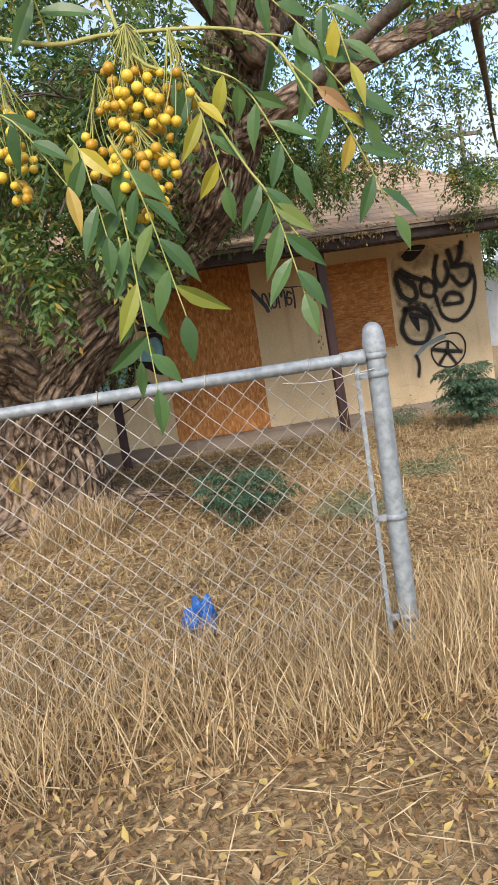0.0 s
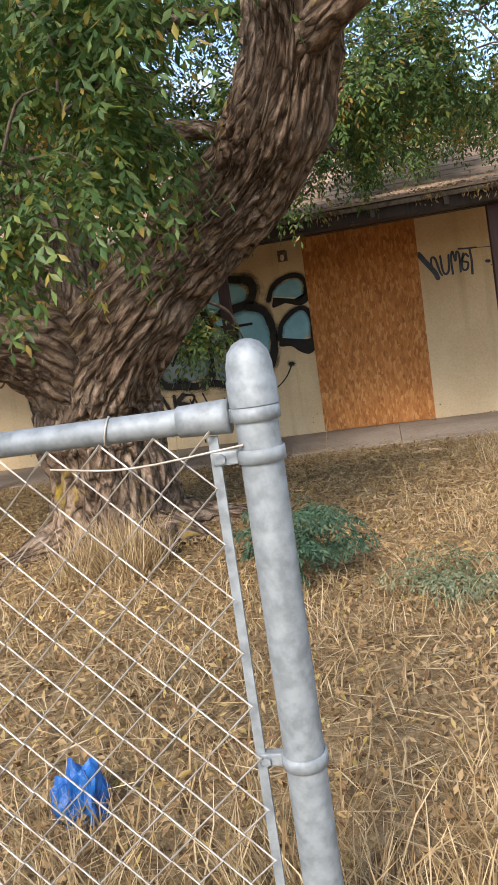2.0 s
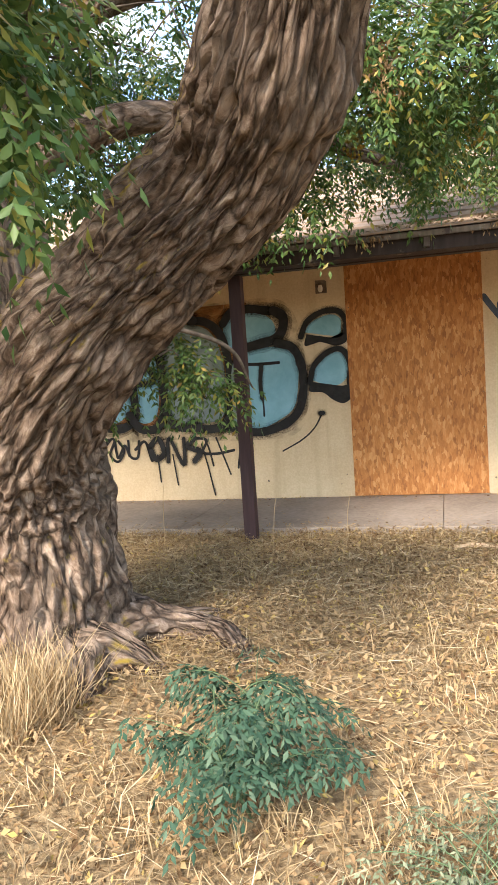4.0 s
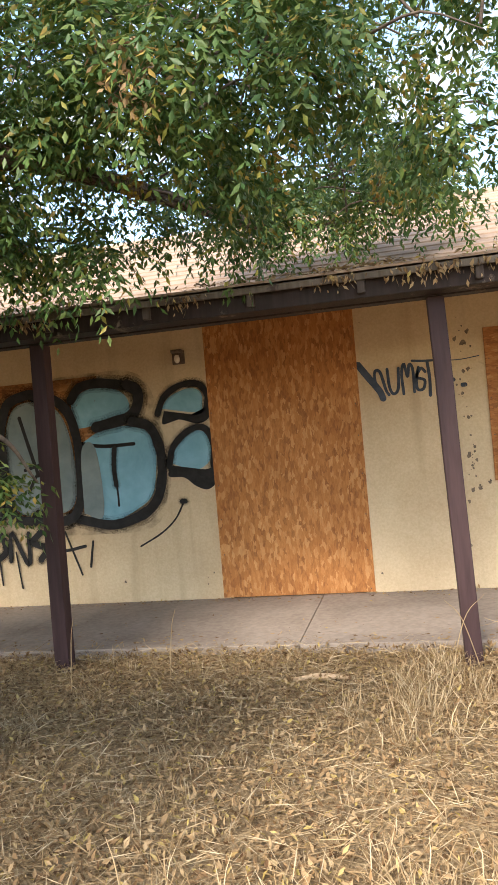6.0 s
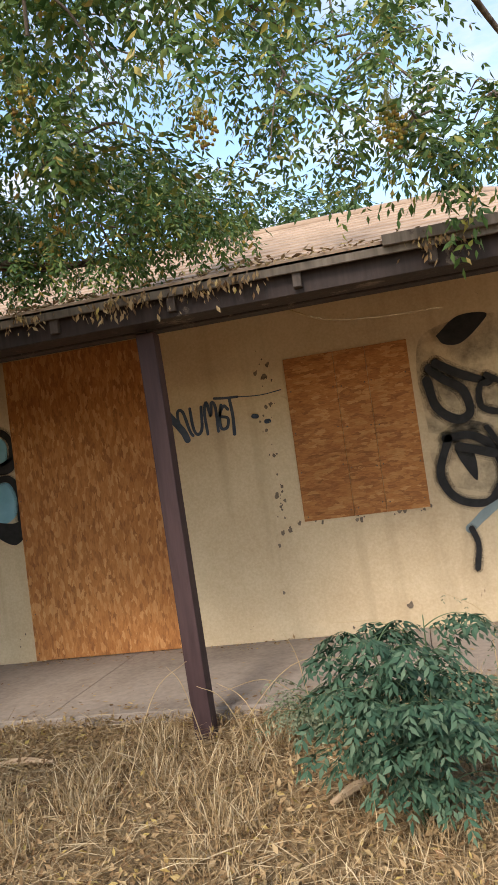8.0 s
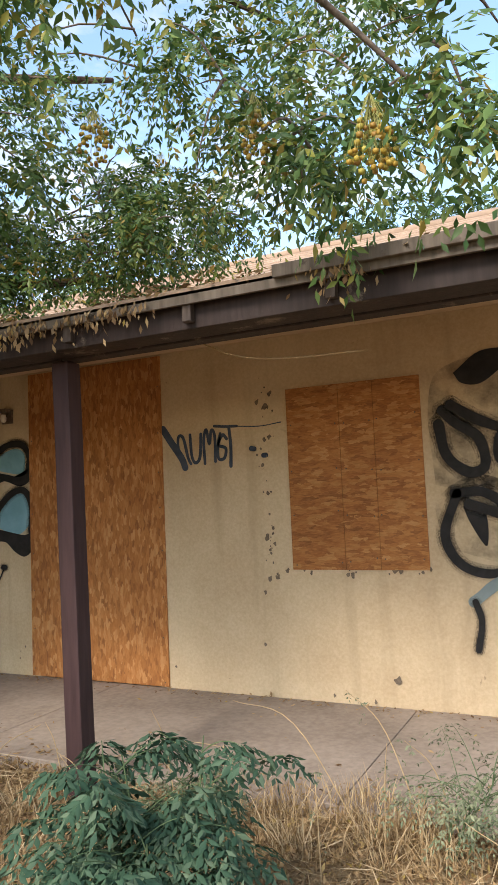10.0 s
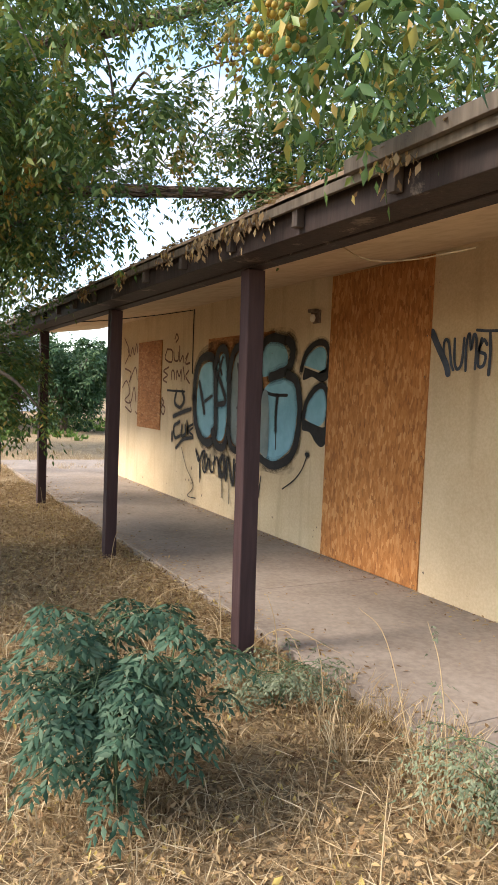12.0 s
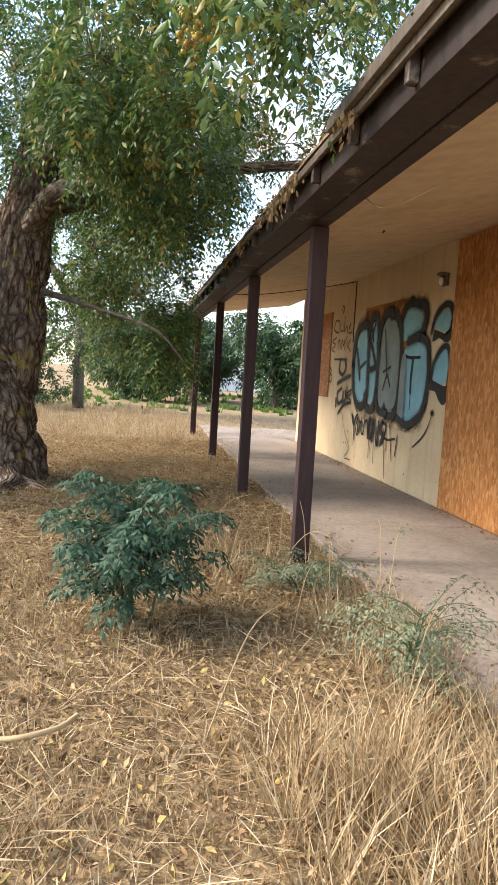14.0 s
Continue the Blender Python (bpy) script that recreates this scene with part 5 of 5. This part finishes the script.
# ---- seedlings ----
def seedling(at, height, spread, n, label, leaflet, mat, seed):
    """Upright shoots with long fronds that arch out and hang; side stalks with leaflets in pairs."""
    r3 = np.random.default_rng(seed)
    th = empty("seedling_tree", at, label, "shrub")
    stems, O, Dr = [], [], []
    for k in range(max(3, n // 8)):
        a0 = r3.uniform(0, 2 * math.pi)
        h = height * r3.uniform(0.55, 0.95)
        p0 = np.array(at) + (r3.normal(0, 0.03), r3.normal(0, 0.03), -0.02)
        p2 = p0 + (math.cos(a0) * spread * 0.35, math.sin(a0) * spread * 0.35, h)
        stems.append([(*p0, 0.007), (*((p0 + p2) / 2 + r3.normal(0, 0.02, 3)), 0.005), (*p2, 0.002)])
        for j in range(8):
            u = 0.3 + 0.7 * (j + r3.uniform(0, 0.8)) / 8
            a = a0 + j * 2.4 + r3.normal(0, 0.3)
            c = p0 + (p2 - p0) * min(u, 1)
            L = spread * r3.uniform(0.65, 1.05) * (1.1 - 0.35 * u)
            rise, fall = L * r3.uniform(0.35, 0.6), L * r3.uniform(0.4, 0.85)
            flat = np.array((math.cos(a), math.sin(a), 0.0))
            side = np.array((-flat[1], flat[0], 0.0))
            q = [c + flat * L * s + (0, 0, rise * s * 2 - fall * s * s) for s in np.linspace(0, 1, 7)]
            for v in q:
                v[2] = max(v[2], at[2] + 0.03)
            stems.append([(*v, 0.0026 - 0.0003 * i) for i, v in enumerate(q)])
            for i in range(1, 7):
                for sg in (-1, 1):
                    O.append(q[i])
                    Dr.append(flat * 0.55 + side * sg * 0.8 + (0, 0, -0.1))
            O.append(q[6])
            Dr.append(flat + (0, 0, -0.5))
    O, Dr = np.array(O), unit(np.array(Dr))
    quads_obj("leaves", *pinnate(r3, O, Dr, spread * 0.24, 3, leaflet, 0.35), mat, th)
    thin("stems", SHOOT, th, stems, sides=5, steps=2, kind="stuff")
    return th


seedling((3.83, 7.2, 0.04), 0.8, 0.34, 64, "bushy dark green chinaberry seedling in dry straw", 0.042, LEAF_YOUNG, 31)
seedling((1.02, 4.6, 0.04), 0.44, 0.33, 36, "blue-green young seedling behind the fence", 0.034, LEAF_YOUNG, 32)
seedling((1.75, 4.3, 0.04), 0.12, 0.3, 9, "low sparse green weed in the straw", 0.022, WEED, 33)


# ---- dry grass, straw and fallen leaves ----
def poly_cloud(name, pieces, tris, mat, label, category):
    """Many like pieces of few corners in one mesh; pieces has the shape (count, corners, 3)."""
    n, c = pieces.shape[:2]
    f = (np.arange(n)[:, None, None] * c + np.array(tris)[None]).reshape(-1, 3)
    me = bpy.data.meshes.new(name)
    me.vertices.add(n * c)
    me.vertices.foreach_set("co", pieces.ravel())
    me.loops.add(f.size)
    me.loops.foreach_set("vertex_index", f.ravel().astype(np.int32))
    me.polygons.add(len(f))
    me.polygons.foreach_set("loop_start", np.arange(0, f.size, 3, dtype=np.int32))
    me.update(calc_edges=True)
    me.materials.append(mat)
    return tagged(new(name, me), label, category, kind="stuff")


def blades(name, zones, mat, label, seed, lean=0.42, width=0.0024):
    """Upright blades: narrow triangles that bend, in zones (x0, x1, y0, y1, height, count, clumps)."""
    r4 = np.random.default_rng(seed)
    B, L, T, R = [], [], [], []
    for x0, x1, y0, y1, h, n, cl in zones:
        if cl:
            c = np.column_stack([r4.uniform(x0, x1, cl), r4.uniform(y0, y1, cl)])
            p = c[r4.integers(0, cl, n)] + r4.normal(0, 0.06, (n, 2))
            p[:, 0], p[:, 1] = np.clip(p[:, 0], x0, x1), np.clip(p[:, 1], y0, y1)
        else:
            p = np.column_stack([r4.uniform(x0, x1, n), r4.uniform(y0, y1, n)])
        z = np.full((n, 1), 0.02)
        p = np.hstack([p, z])
        H = (h * r4.uniform(0.35, 1.1, n))[:, None]
        d = unit(np.column_stack([r4.normal(0, lean, n), r4.normal(0, lean, n), np.ones(n)]))
        a = r4.uniform(0, math.pi, n)
        s = np.column_stack([np.cos(a), np.sin(a), np.zeros(n)]) * width
        bend = np.column_stack([r4.normal(0, 0.16, n), r4.normal(0, 0.16, n), np.full(n, -0.06)]) * H
        m = p + d * H * 0.6 + bend * 0.25
        B.append(np.stack([p - s, p + s, m + s * 0.8, m - s * 0.8, p + d * H + bend], 1))
    return poly_cloud(name, np.concatenate(B), [(0, 1, 2), (0, 2, 3), (3, 2, 4)], mat, label, "grass")


blades("dry_grass", [(-2, 4.2, 2.5, 4.6, 0.17, 6500, 260), (-4, 5, 1.75, 3.0, 0.22, 7500, 300), (-4, 1.5, 1.75, 2.6, 0.36, 7500, 170), (0.6, 3.5, 1.8, 2.6, 0.3, 4200, 110), (-4, 5, 0.4, 1.6, 0.09, 2600, 260), (-0.45, 0.15, 4.8, 5.2, 0.42, 1300, 7),
                     (-4, 6, 3.0, 8.2, 0.12, 9000, 420), (1.5, 3.8, 4.0, 6.2, 0.2, 2200, 60), (4.9, 6.4, 7.6, 8.5, 0.36, 3800, 34), (3.2, 7.0, 8.1, 8.6, 0.22, 3600, 80), (-7, 3.0, 8.25, 8.55, 0.1, 3500, 160),
                     (5.0, 6.6, 6.2, 7.3, 0.12, 2000, 90), (-14, -4, 2, 8.2, 0.32, 16000, 420), (-12, -6.5, 8.2, 13, 0.18, 4500, 160), (3.0, 6.2, 6.2, 7.8, 0.13, 4200, 150), (2.0, 3.2, 7.0, 8.1, 0.22, 1200, 16)],
       STRAW, "dry straw-coloured grass standing in tufts", 41)


def scatter(name, zones, mat, label, category, seed, length, wid, lift):
    """Flat pieces strewn on the ground, each with its own tilt, in zones (x0, x1, y0, y1, count)."""
    r5 = np.random.default_rng(seed)
    B, L, T, R = [], [], [], []
    for x0, x1, y0, y1, n in zones:
        x, y = r5.uniform(x0, x1, n), r5.uniform(y0, y1, n)
        z = np.array([ground_z(a, b) for a, b in zip(x, y)]) + r5.uniform(0.002, lift, n)
        p = np.column_stack([x, y, z])
        a = r5.uniform(0, 2 * math.pi, n)
        tilt = r5.normal(0.25, 0.5, n) if wid > 0.1 else r5.normal(0.04, 0.16, n)
        d = np.column_stack([np.cos(a) * np.cos(tilt), np.sin(a) * np.cos(tilt), np.sin(tilt)])
        s = unit(np.cross(d, np.array((0, 0, 1.0)) + r5.normal(0, 0.7 if wid > 0.1 else 0.4, (n, 3))))
        nn = np.cross(s, d)
        ln = (length * r5.uniform(0.5, 1.4, n))[:, None]
        w = ln * wid * r5.uniform(0.6, 1.3, n)[:, None]
        B.append(p)
        L.append(p + d * ln * 0.45 + s * w + nn * w * 0.5)
        R.append(p + d * ln * 0.45 - s * w + nn * w * 0.5)
        T.append(p + d * ln)
    return quads_obj(name, *[np.vstack(q) for q in (B, L, T, R)], mat, None, label, category)


scatter("leaf_litter", [(-4, 6, -0.8, 2.2, 84000), (-5, 7.5, 2.2, 5.5, 76000), (-5, 7.5, 5.5, 8.5, 86000), (-12, -5, 3, 8.5, 9000)], LITTER, "fallen tan and yellow leaves carpeting the ground", "leaves", 51, 0.033, 0.2, 0.05)
scatter("straw", [(-4, 6, -0.8, 2.2, 24000), (-5, 7.5, 2.2, 5.5, 38000), (-5, 7.5, 5.5, 8.5, 56000), (-12, -5, 3, 8.5, 8000)], STRAW, "flattened dry straw on the ground", "straw", 52, 0.15, 0.011, 0.07)


# ---- fittings and litter ----
CHIP = mat_noise("bare_render", [(0.3, (0.1, 0.075, 0.055)), (0.7, (0.22, 0.17, 0.12))], 30, 0.95)
lamp = empty("wall_lamp", (0.497, WALL, 2.24), "rusty outdoor wall lamp with a bare bulb", "lamp")
box("backplate", 0.44, 0.555, WALL - 0.02, WALL - 0.001, 2.19, 2.31, RUST, 0.004, lamp)
box("hood", 0.45, 0.545, WALL - 0.085, WALL - 0.021, 2.285, 2.315, RUST, 0.005, lamp)
lathe("bulb", [(0.012, 0.055), (0.02, 0.035), (0.026, 0.01), (0.022, -0.015), (0.01, -0.028), (0.0005, -0.03)], (0.497, WALL - 0.055, 2.225), BULB, lamp, 14, "frosted glass bulb")
lathe("socket", [(0.0005, 0.03), (0.018, 0.03), (0.018, 0.0), (0.013, -0.002)], (0.497, WALL - 0.055, 2.256), RUST, lamp, 12)
conduit = thin("electric_cable", BLACK_SPRAY, None, [[(-2.42, WALL - 0.012, 2.57), (-2.42, WALL - 0.012, 2.2), (-2.41, WALL - 0.012, 1.75)]], 0.007, 6, 4)
tagged(conduit, "black cable clipped down the stucco wall", "cable")
c2 = thin("electric_cable", BLACK_SPRAY, None, [[(-3.3, 8.42, 2.35), (-3.0, 8.9, 2.37), (-2.7, 9.6, 2.48), (-2.43, WALL - 0.02, 2.56)]], 0.006, 6, 6)
tagged(c2, "black cable sagging under the porch ceiling", "cable")

trash = empty("crumpled_bag", (0.57, 2.86, 0.03), "crumpled bright blue plastic bag in the straw", "litter")
bm = bmesh.new()
bmesh.ops.create_icosphere(bm, subdivisions=4, radius=0.1)
for v in bm.verts:
    k = 1 + 0.45 * noise.noise(v.co * 17) + 0.25 * noise.noise(v.co * 40)
    v.co = Vector((v.co.x * 0.75 * k, v.co.y * 0.6 * k, max(-0.05, v.co.z * k * 1.25)))
ob = part("bag", bm, BLUE_PLASTIC)
ob.location = (0.63, 2.84, 0.075)
world_child(ob, trash)


def wood_scrap(a, b, w, label):
    th = empty("wood_scrap", (*a, 0.06), label, "stick")
    bag = Bag()
    bag.add(*tube_data([(*a, 0.07, w * 0.5), ((a[0] + b[0]) / 2, (a[1] + b[1]) / 2, 0.082, w), (*b, 0.07, w * 0.3)], 7, 4, 0.2, 9))
    bag.make("splinter", SCRAP, th, False)


SCRAP = mat_noise("bare_scrap_wood", [(0.3, (0.42, 0.27, 0.15)), (0.7, (0.62, 0.46, 0.29))], 20, 0.8)
wood_scrap((1.68, 7.86), (2.0, 7.88), 0.02, "pale splinter of wood lying on dry grass")
wood_scrap((3.46, 7.3), (3.62, 7.52), 0.022, "flat pale stick lying on dry grass")
straw_curl = thin("dry_stalk", STRAW, None, [[(4.95, 6.72, 0.08), (5.06, 6.85, 0.14), (5.04, 6.97, 0.16), (4.96, 7.02, 0.16)]], 0.009, 5, 6)
tagged(straw_curl, "curled pale strip of dry stalk", "stalk")


def tall_stem(p, q, r=0.003, heads=0):
    """A dry weed stalk that arches from p to q."""
    p, q = np.array(p, float), np.array(q, float)
    mid = (p + q) / 2 + (0, 0, 0.22 * np.linalg.norm(q - p))
    th = empty("weed_stalk", tuple(p), "dry pale arching weed stalk", "weed", "weed stalks")
    thin("stem", STRAW, th, [[(*p, r), (*mid, r * 0.8), (*q, r * 0.35)]], sides=5, steps=6)
    if heads:
        o = smooth_path([p, mid, q], 6)[4:]
        o = o[rng.integers(0, len(o), heads)] + rng.normal(0, 0.008, (heads, 3))
        quads_obj("seed_heads", *pinnate(rng, o, unit(rng.normal(0, 1, (heads, 3))), 0.05, 2, 0.02), WEED, th)


for a, b, h in [((2.72, 8.1, 0.03), (2.55, 8.15, 0.42), 0), ((2.85, 8.05, 0.03), (3.55, 8.3, 0.35), 0), ((3.0, 8.0, 0.03), (2.75, 8.0, 0.35), 0), ((3.3, 8.15, 0.03), (3.2, 8.1, 0.55), 0), ((3.35, 8.3, 0.03), (2.75, 8.4, 0.2), 0),
                ((4.1, 8.3, 0.03), (3.4, 8.5, 0.5), 0), ((4.4, 8.2, 0.03), (4.0, 8.4, 0.62), 5), ((4.5, 8.3, 0.03), (4.3, 8.2, 0.5), 8), ((4.2, 8.2, 0.03), (4.2, 8.3, 0.45), 6), ((0.4, 7.7, 0.03), (0.45, 7.7, 0.5), 0),
                ((-0.5, 7.8, 0.03), (-0.45, 7.75, 0.6), 0), ((1.6, 5.6, 0.03), (1.55, 5.6, 0.4), 0), ((4.05, 7.9, 0.03), (4.0, 8.0, 0.42), 6), ((3.6, 8.2, 0.03), (3.5, 8.2, 0.4), 5), ((2.5, 7.6, 0.03), (2.75, 7.9, 0.5), 0),
                ((5.0, 7.4, 0.03), (4.6, 7.75, 0.42), 0), ((4.9, 8.1, 0.03), (4.75, 8.3, 0.5), 6), ((0.9, 8.0, 0.03), (0.95, 8.05, 0.45), 0), ((3.2, 7.7, 0.03), (2.9, 7.85, 0.4), 0)]:
    tall_stem(a, b, heads=h)
seedling((3.35, 8.12, 0.04), 0.24, 0.34, 10, "grey-green straggling weed by the porch post", 0.024, WEED, 81)
seedling((4.45, 8.3, 0.04), 0.42, 0.4, 12, "grey-green straggling weed at the slab edge", 0.022, WEED, 82)
seedling((2.6, 5.3, 0.04), 0.06, 0.3, 10, "flat green weed among straw", 0.02, WEED, 83)


def eave_litter():
    r7 = np.random.default_rng(91)
    n = 3800
    x = r7.uniform(-6.5, 5.9, n)
    c = np.array([noise.noise(Vector((a * 1.6, 0, 0))) for a in x])
    keep = c > r7.uniform(-0.45, 0.35, n)
    x = x[keep]
    n = len(x)
    y = EAVE_Y + np.abs(r7.normal(0, 0.16, n)) - 0.02
    z = EAVE_Z + 0.02 + (y - EAVE_Y) * 0.22 + r7.uniform(0, 0.025, n)
    p = np.column_stack([x, y, z])
    d = unit(np.column_stack([r7.normal(0, 1, n), r7.normal(-0.3, 0.7, n), r7.normal(-0.15, 0.3, n)]))
    s = unit(np.cross(d, r7.normal(0, 0.4, (n, 3)) + (0, 0, 1)))
    ln = r7.uniform(0.02, 0.06, (n, 1))
    quads_obj("eave_litter", p, p + d * ln * 0.5 + s * ln * 0.2, p + d * ln, p + d * ln * 0.5 - s * ln * 0.2, LITTER, None, "dead leaves and twigs heaped along the eave", "leaves")
    n = 420
    p = np.column_stack([r7.choice([2.55, 2.75, 3.2, 1.2, 3.0, 4.2, 0.2, 2.1], n) + r7.normal(0, 0.07, n), EAVE_Y - 0.01 + r7.normal(0, 0.012, n), EAVE_Z - np.abs(r7.normal(0, 0.05, n))])
    d = unit(np.column_stack([r7.normal(0, 0.4, n), r7.normal(0, 0.3, n), -np.ones(n)]))
    s = unit(np.cross(d, r7.normal(0, 1, (n, 3))))
    ln = r7.uniform(0.02, 0.055, (n, 1))
    quads_obj("hanging_litter", p, p + d * ln * 0.5 + s * ln * 0.2, p + d * ln, p + d * ln * 0.5 - s * ln * 0.2, LITTER, None, "curled dead leaves caught on the eave edge", "leaves")
    n = 2600
    y = np.where(r7.uniform(0, 1, n) < 0.5, WALL - np.abs(r7.normal(0, 0.09, n)) - 0.02, 8.52 + np.abs(r7.normal(0, 0.18, n)))
    stray = r7.uniform(0, 1, n) < 0.12
    y = np.where(stray, r7.uniform(8.6, 10.0, n), y)
    p = np.column_stack([r7.uniform(-6, 5.8, n), np.clip(y, 8.5, WALL - 0.02), np.full(n, SLAB + 0.003)])
    d = unit(np.column_stack([r7.normal(0, 1, n), r7.normal(0, 1, n), np.abs(r7.normal(0, 0.15, n))]))
    s = unit(np.cross(d, r7.normal(0, 0.25, (n, 3)) + (0, 0, 1)))
    ln = r7.uniform(0.012, 0.045, (n, 1))
    quads_obj("porch_litter", p, p + d * ln * 0.5 + s * ln * 0.2, p + d * ln, p + d * ln * 0.5 - s * ln * 0.2, LITTER, None, "brown leaf bits strewn on the porch slab", "leaves")


eave_litter()
caught = thin("caught_stalk", STRAW, None, [[(3.4, 8.292, 2.2), (3.6, 8.31, 2.11), (3.85, 8.33, 2.075), (4.2, 8.35, 2.07)]], 0.003, 5, 6)
tagged(caught, "pale dry stalk caught behind the porch beam", "stalk")
pole = empty("utility_pole", (14.6, 30, 0), "thin distant utility pole behind the roof", "pole")
b = Bag()
b.add(*tube_data([(14.6, 30, -0.2, 0.12), (14.6, 30, 5, 0.1), (14.6, 30, 9.5, 0.08)], 10, 2))
b.make("shaft", OLD_WOOD, pole, True)
box("crossarm", 13.7, 15.5, 29.92, 30.08, 8.7, 8.85, OLD_WOOD, 0.01, pole)

# chipped plaster beside the boarded window and along the foot of the wall
chips = Spray("dark chips and stains in the stucco", (2.95, WALL, 1.5))
r8 = np.random.default_rng(17)
for k in range(95):
    if k < 45:
        cx, cz = 2.93 + r8.normal(0, 0.04), r8.choice([0.98, 1.1, 1.25, 1.5, 1.75, 1.95, 2.1, 2.25]) + r8.normal(0, 0.09)
        rr = abs(r8.normal(0, 0.007)) + 0.003
    elif k < 60:
        cx, cz, rr = r8.uniform(3.0, 4.05), 0.945 + r8.normal(0, 0.012), abs(r8.normal(0, 0.01)) + 0.005
    else:
        cx, cz, rr = r8.uniform(-5, 5.2), SLAB + abs(r8.normal(0, 0.25)) + 0.02, abs(r8.normal(0, 0.008)) + 0.004
    if -1.97 < cx < -0.28 or 0.7 < cx < 2.09:
        continue
    chips.fill(CHIP, [(cx + rr * r8.uniform(0.5, 1.4) * math.cos(a), cz + rr * r8.uniform(0.6, 1.7) * math.sin(a)) for a in np.arange(0, 6.2, 0.9)])


# ---- distance ----
def broad_tree(at, height, radius, n, mat, label, seed, name="orchard_tree", leaf=0.12, low=0.25):
    r6 = np.random.default_rng(seed)
    th = empty(name, at, label, "tree")
    b = Bag()
    b.add(*tube_data([(at[0], at[1], at[2] - 0.1, 0.16), (at[0] + 0.05, at[1], at[2] + height * 0.3, 0.12), (at[0], at[1] + 0.1, at[2] + height * 0.6, 0.06)], 12, 4, 0.1))
    b.make("trunk", TWIG, th, True)
    for k in range(5):
        a = k * 1.26 + r6.uniform(0, 0.6)
        b = Bag()
        z0 = at[2] + height * 0.28
        b.add(*tube_data([(at[0], at[1], z0, 0.07), (at[0] + math.cos(a) * radius * 0.4, at[1] + math.sin(a) * radius * 0.4, z0 + height * 0.2, 0.05), (at[0] + math.cos(a) * radius * 0.75, at[1] + math.sin(a) * radius * 0.75, z0 + height * 0.4, 0.02)], 7, 3))
        b.make("limb", TWIG, th, True)
    vols = []
    for k in range(13):
        d = unit(r6.normal(0, 1, 3)) * r6.uniform(0.35, 0.75)
        h0, h1 = height * low, height
        vols.append((at[0] + d[0] * radius, at[1] + d[1] * radius, at[2] + (h0 + h1) / 2 + d[2] * (h1 - h0) / 2, radius * 0.42, radius * 0.42, (h1 - h0) * 0.22, n // 13))
    q, w = in_volumes(r6, vols)
    quads_obj("crown", *pinnate(r6, q, w, leaf * 2.2, 2, leaf, 0.4), mat, th)
    return th


k = 0
for x, y, h, r in ((-19, 12.2, 3.6, 2.3), (-22, 9.4, 3.5, 2.2), (-19.5, 7.2, 3.2, 2.0), (-25, 13.5, 4.0, 2.6), (-27, 6.0, 4.0, 2.6), (-22, 16.5, 4.0, 2.6), (-29, 10.5, 4.2, 2.7)):
    broad_tree((x, y, 0.03), h, r, 2400, LEAF_FAR, "round dark green orchard tree on grass", 60 + k, leaf=0.17, low=0.12)
    k += 1
for x, y, h, r in ((-3.5, 19, 7.0, 3.2), (1.5, 20, 7.9, 3.3), (5.0, 21.5, 8.0, 3.2), (-8.5, 21, 7.5, 3.2), (10.5, 24, 6.5, 2.6)):
    broad_tree((x, y, 0.03), h, r, 4200, LEAF_BACK, "light green tree standing behind the house", 60 + k, "backyard_tree", 0.17, 0.3)
    k += 1
for x, y, h, r in ((-9.5, 2.0, 2.6, 1.6), (-12.5, 4.2, 3.0, 1.8), (-7.8, 0.0, 3.0, 1.8)):
    broad_tree((x, y, 0.03), h, r, 1800, LEAF_FAR, "dense leafy shrub at the yard's edge", 60 + k, "large_shrub", 0.1, 0.0)
    k += 1
broad_tree((-13, 5.6, 0.03), 8.2, 2.7, 3000, LEAF_FAR, "tall leafy tree beyond the yard", 99, "yard_tree", 0.15, 0.12)
blades("green_grass", [(-30, -14, 4, 18, 0.22, 9000, 300)], GRASS_GREEN, "green grass below the orchard trees", 71, width=0.02)


def far_house(x, y, w, d, h, label):
    th = empty("far_house", (x, y, 0), label, "house")
    box("wall", x, x + w, y, y + d, 0, h, WHITE_PAINT, 0, th)
    v = [(x - 0.3, y - 0.3, h + 0.003), (x + w + 0.3, y - 0.3, h + 0.003), (x + w + 0.3, y + d + 0.3, h + 0.003), (x - 0.3, y + d + 0.3, h + 0.003), (x + w / 2, y - 0.3, h + 1.3), (x + w / 2, y + d + 0.3, h + 1.3)]
    world_child(obj_from("roof", v, [(0, 4, 5, 3), (1, 2, 5, 4), (0, 1, 4), (2, 3, 5), (0, 3, 2, 1)], GREY_ROOF), th)
    for yy in (y + d * 0.25, y + d * 0.65):
        box("window", x + w - 0.02, x + w + 0.03, yy, yy + 0.9, 1.0, 2.1, GREY_ROOF, 0.005, th)
    return th


far_house(-46, 6.5, 7, 9, 3.0, "white house with a grey roof beyond the orchard")
far_house(13, 22, 7, 6, 2.8, "white neighbouring house across the lot")
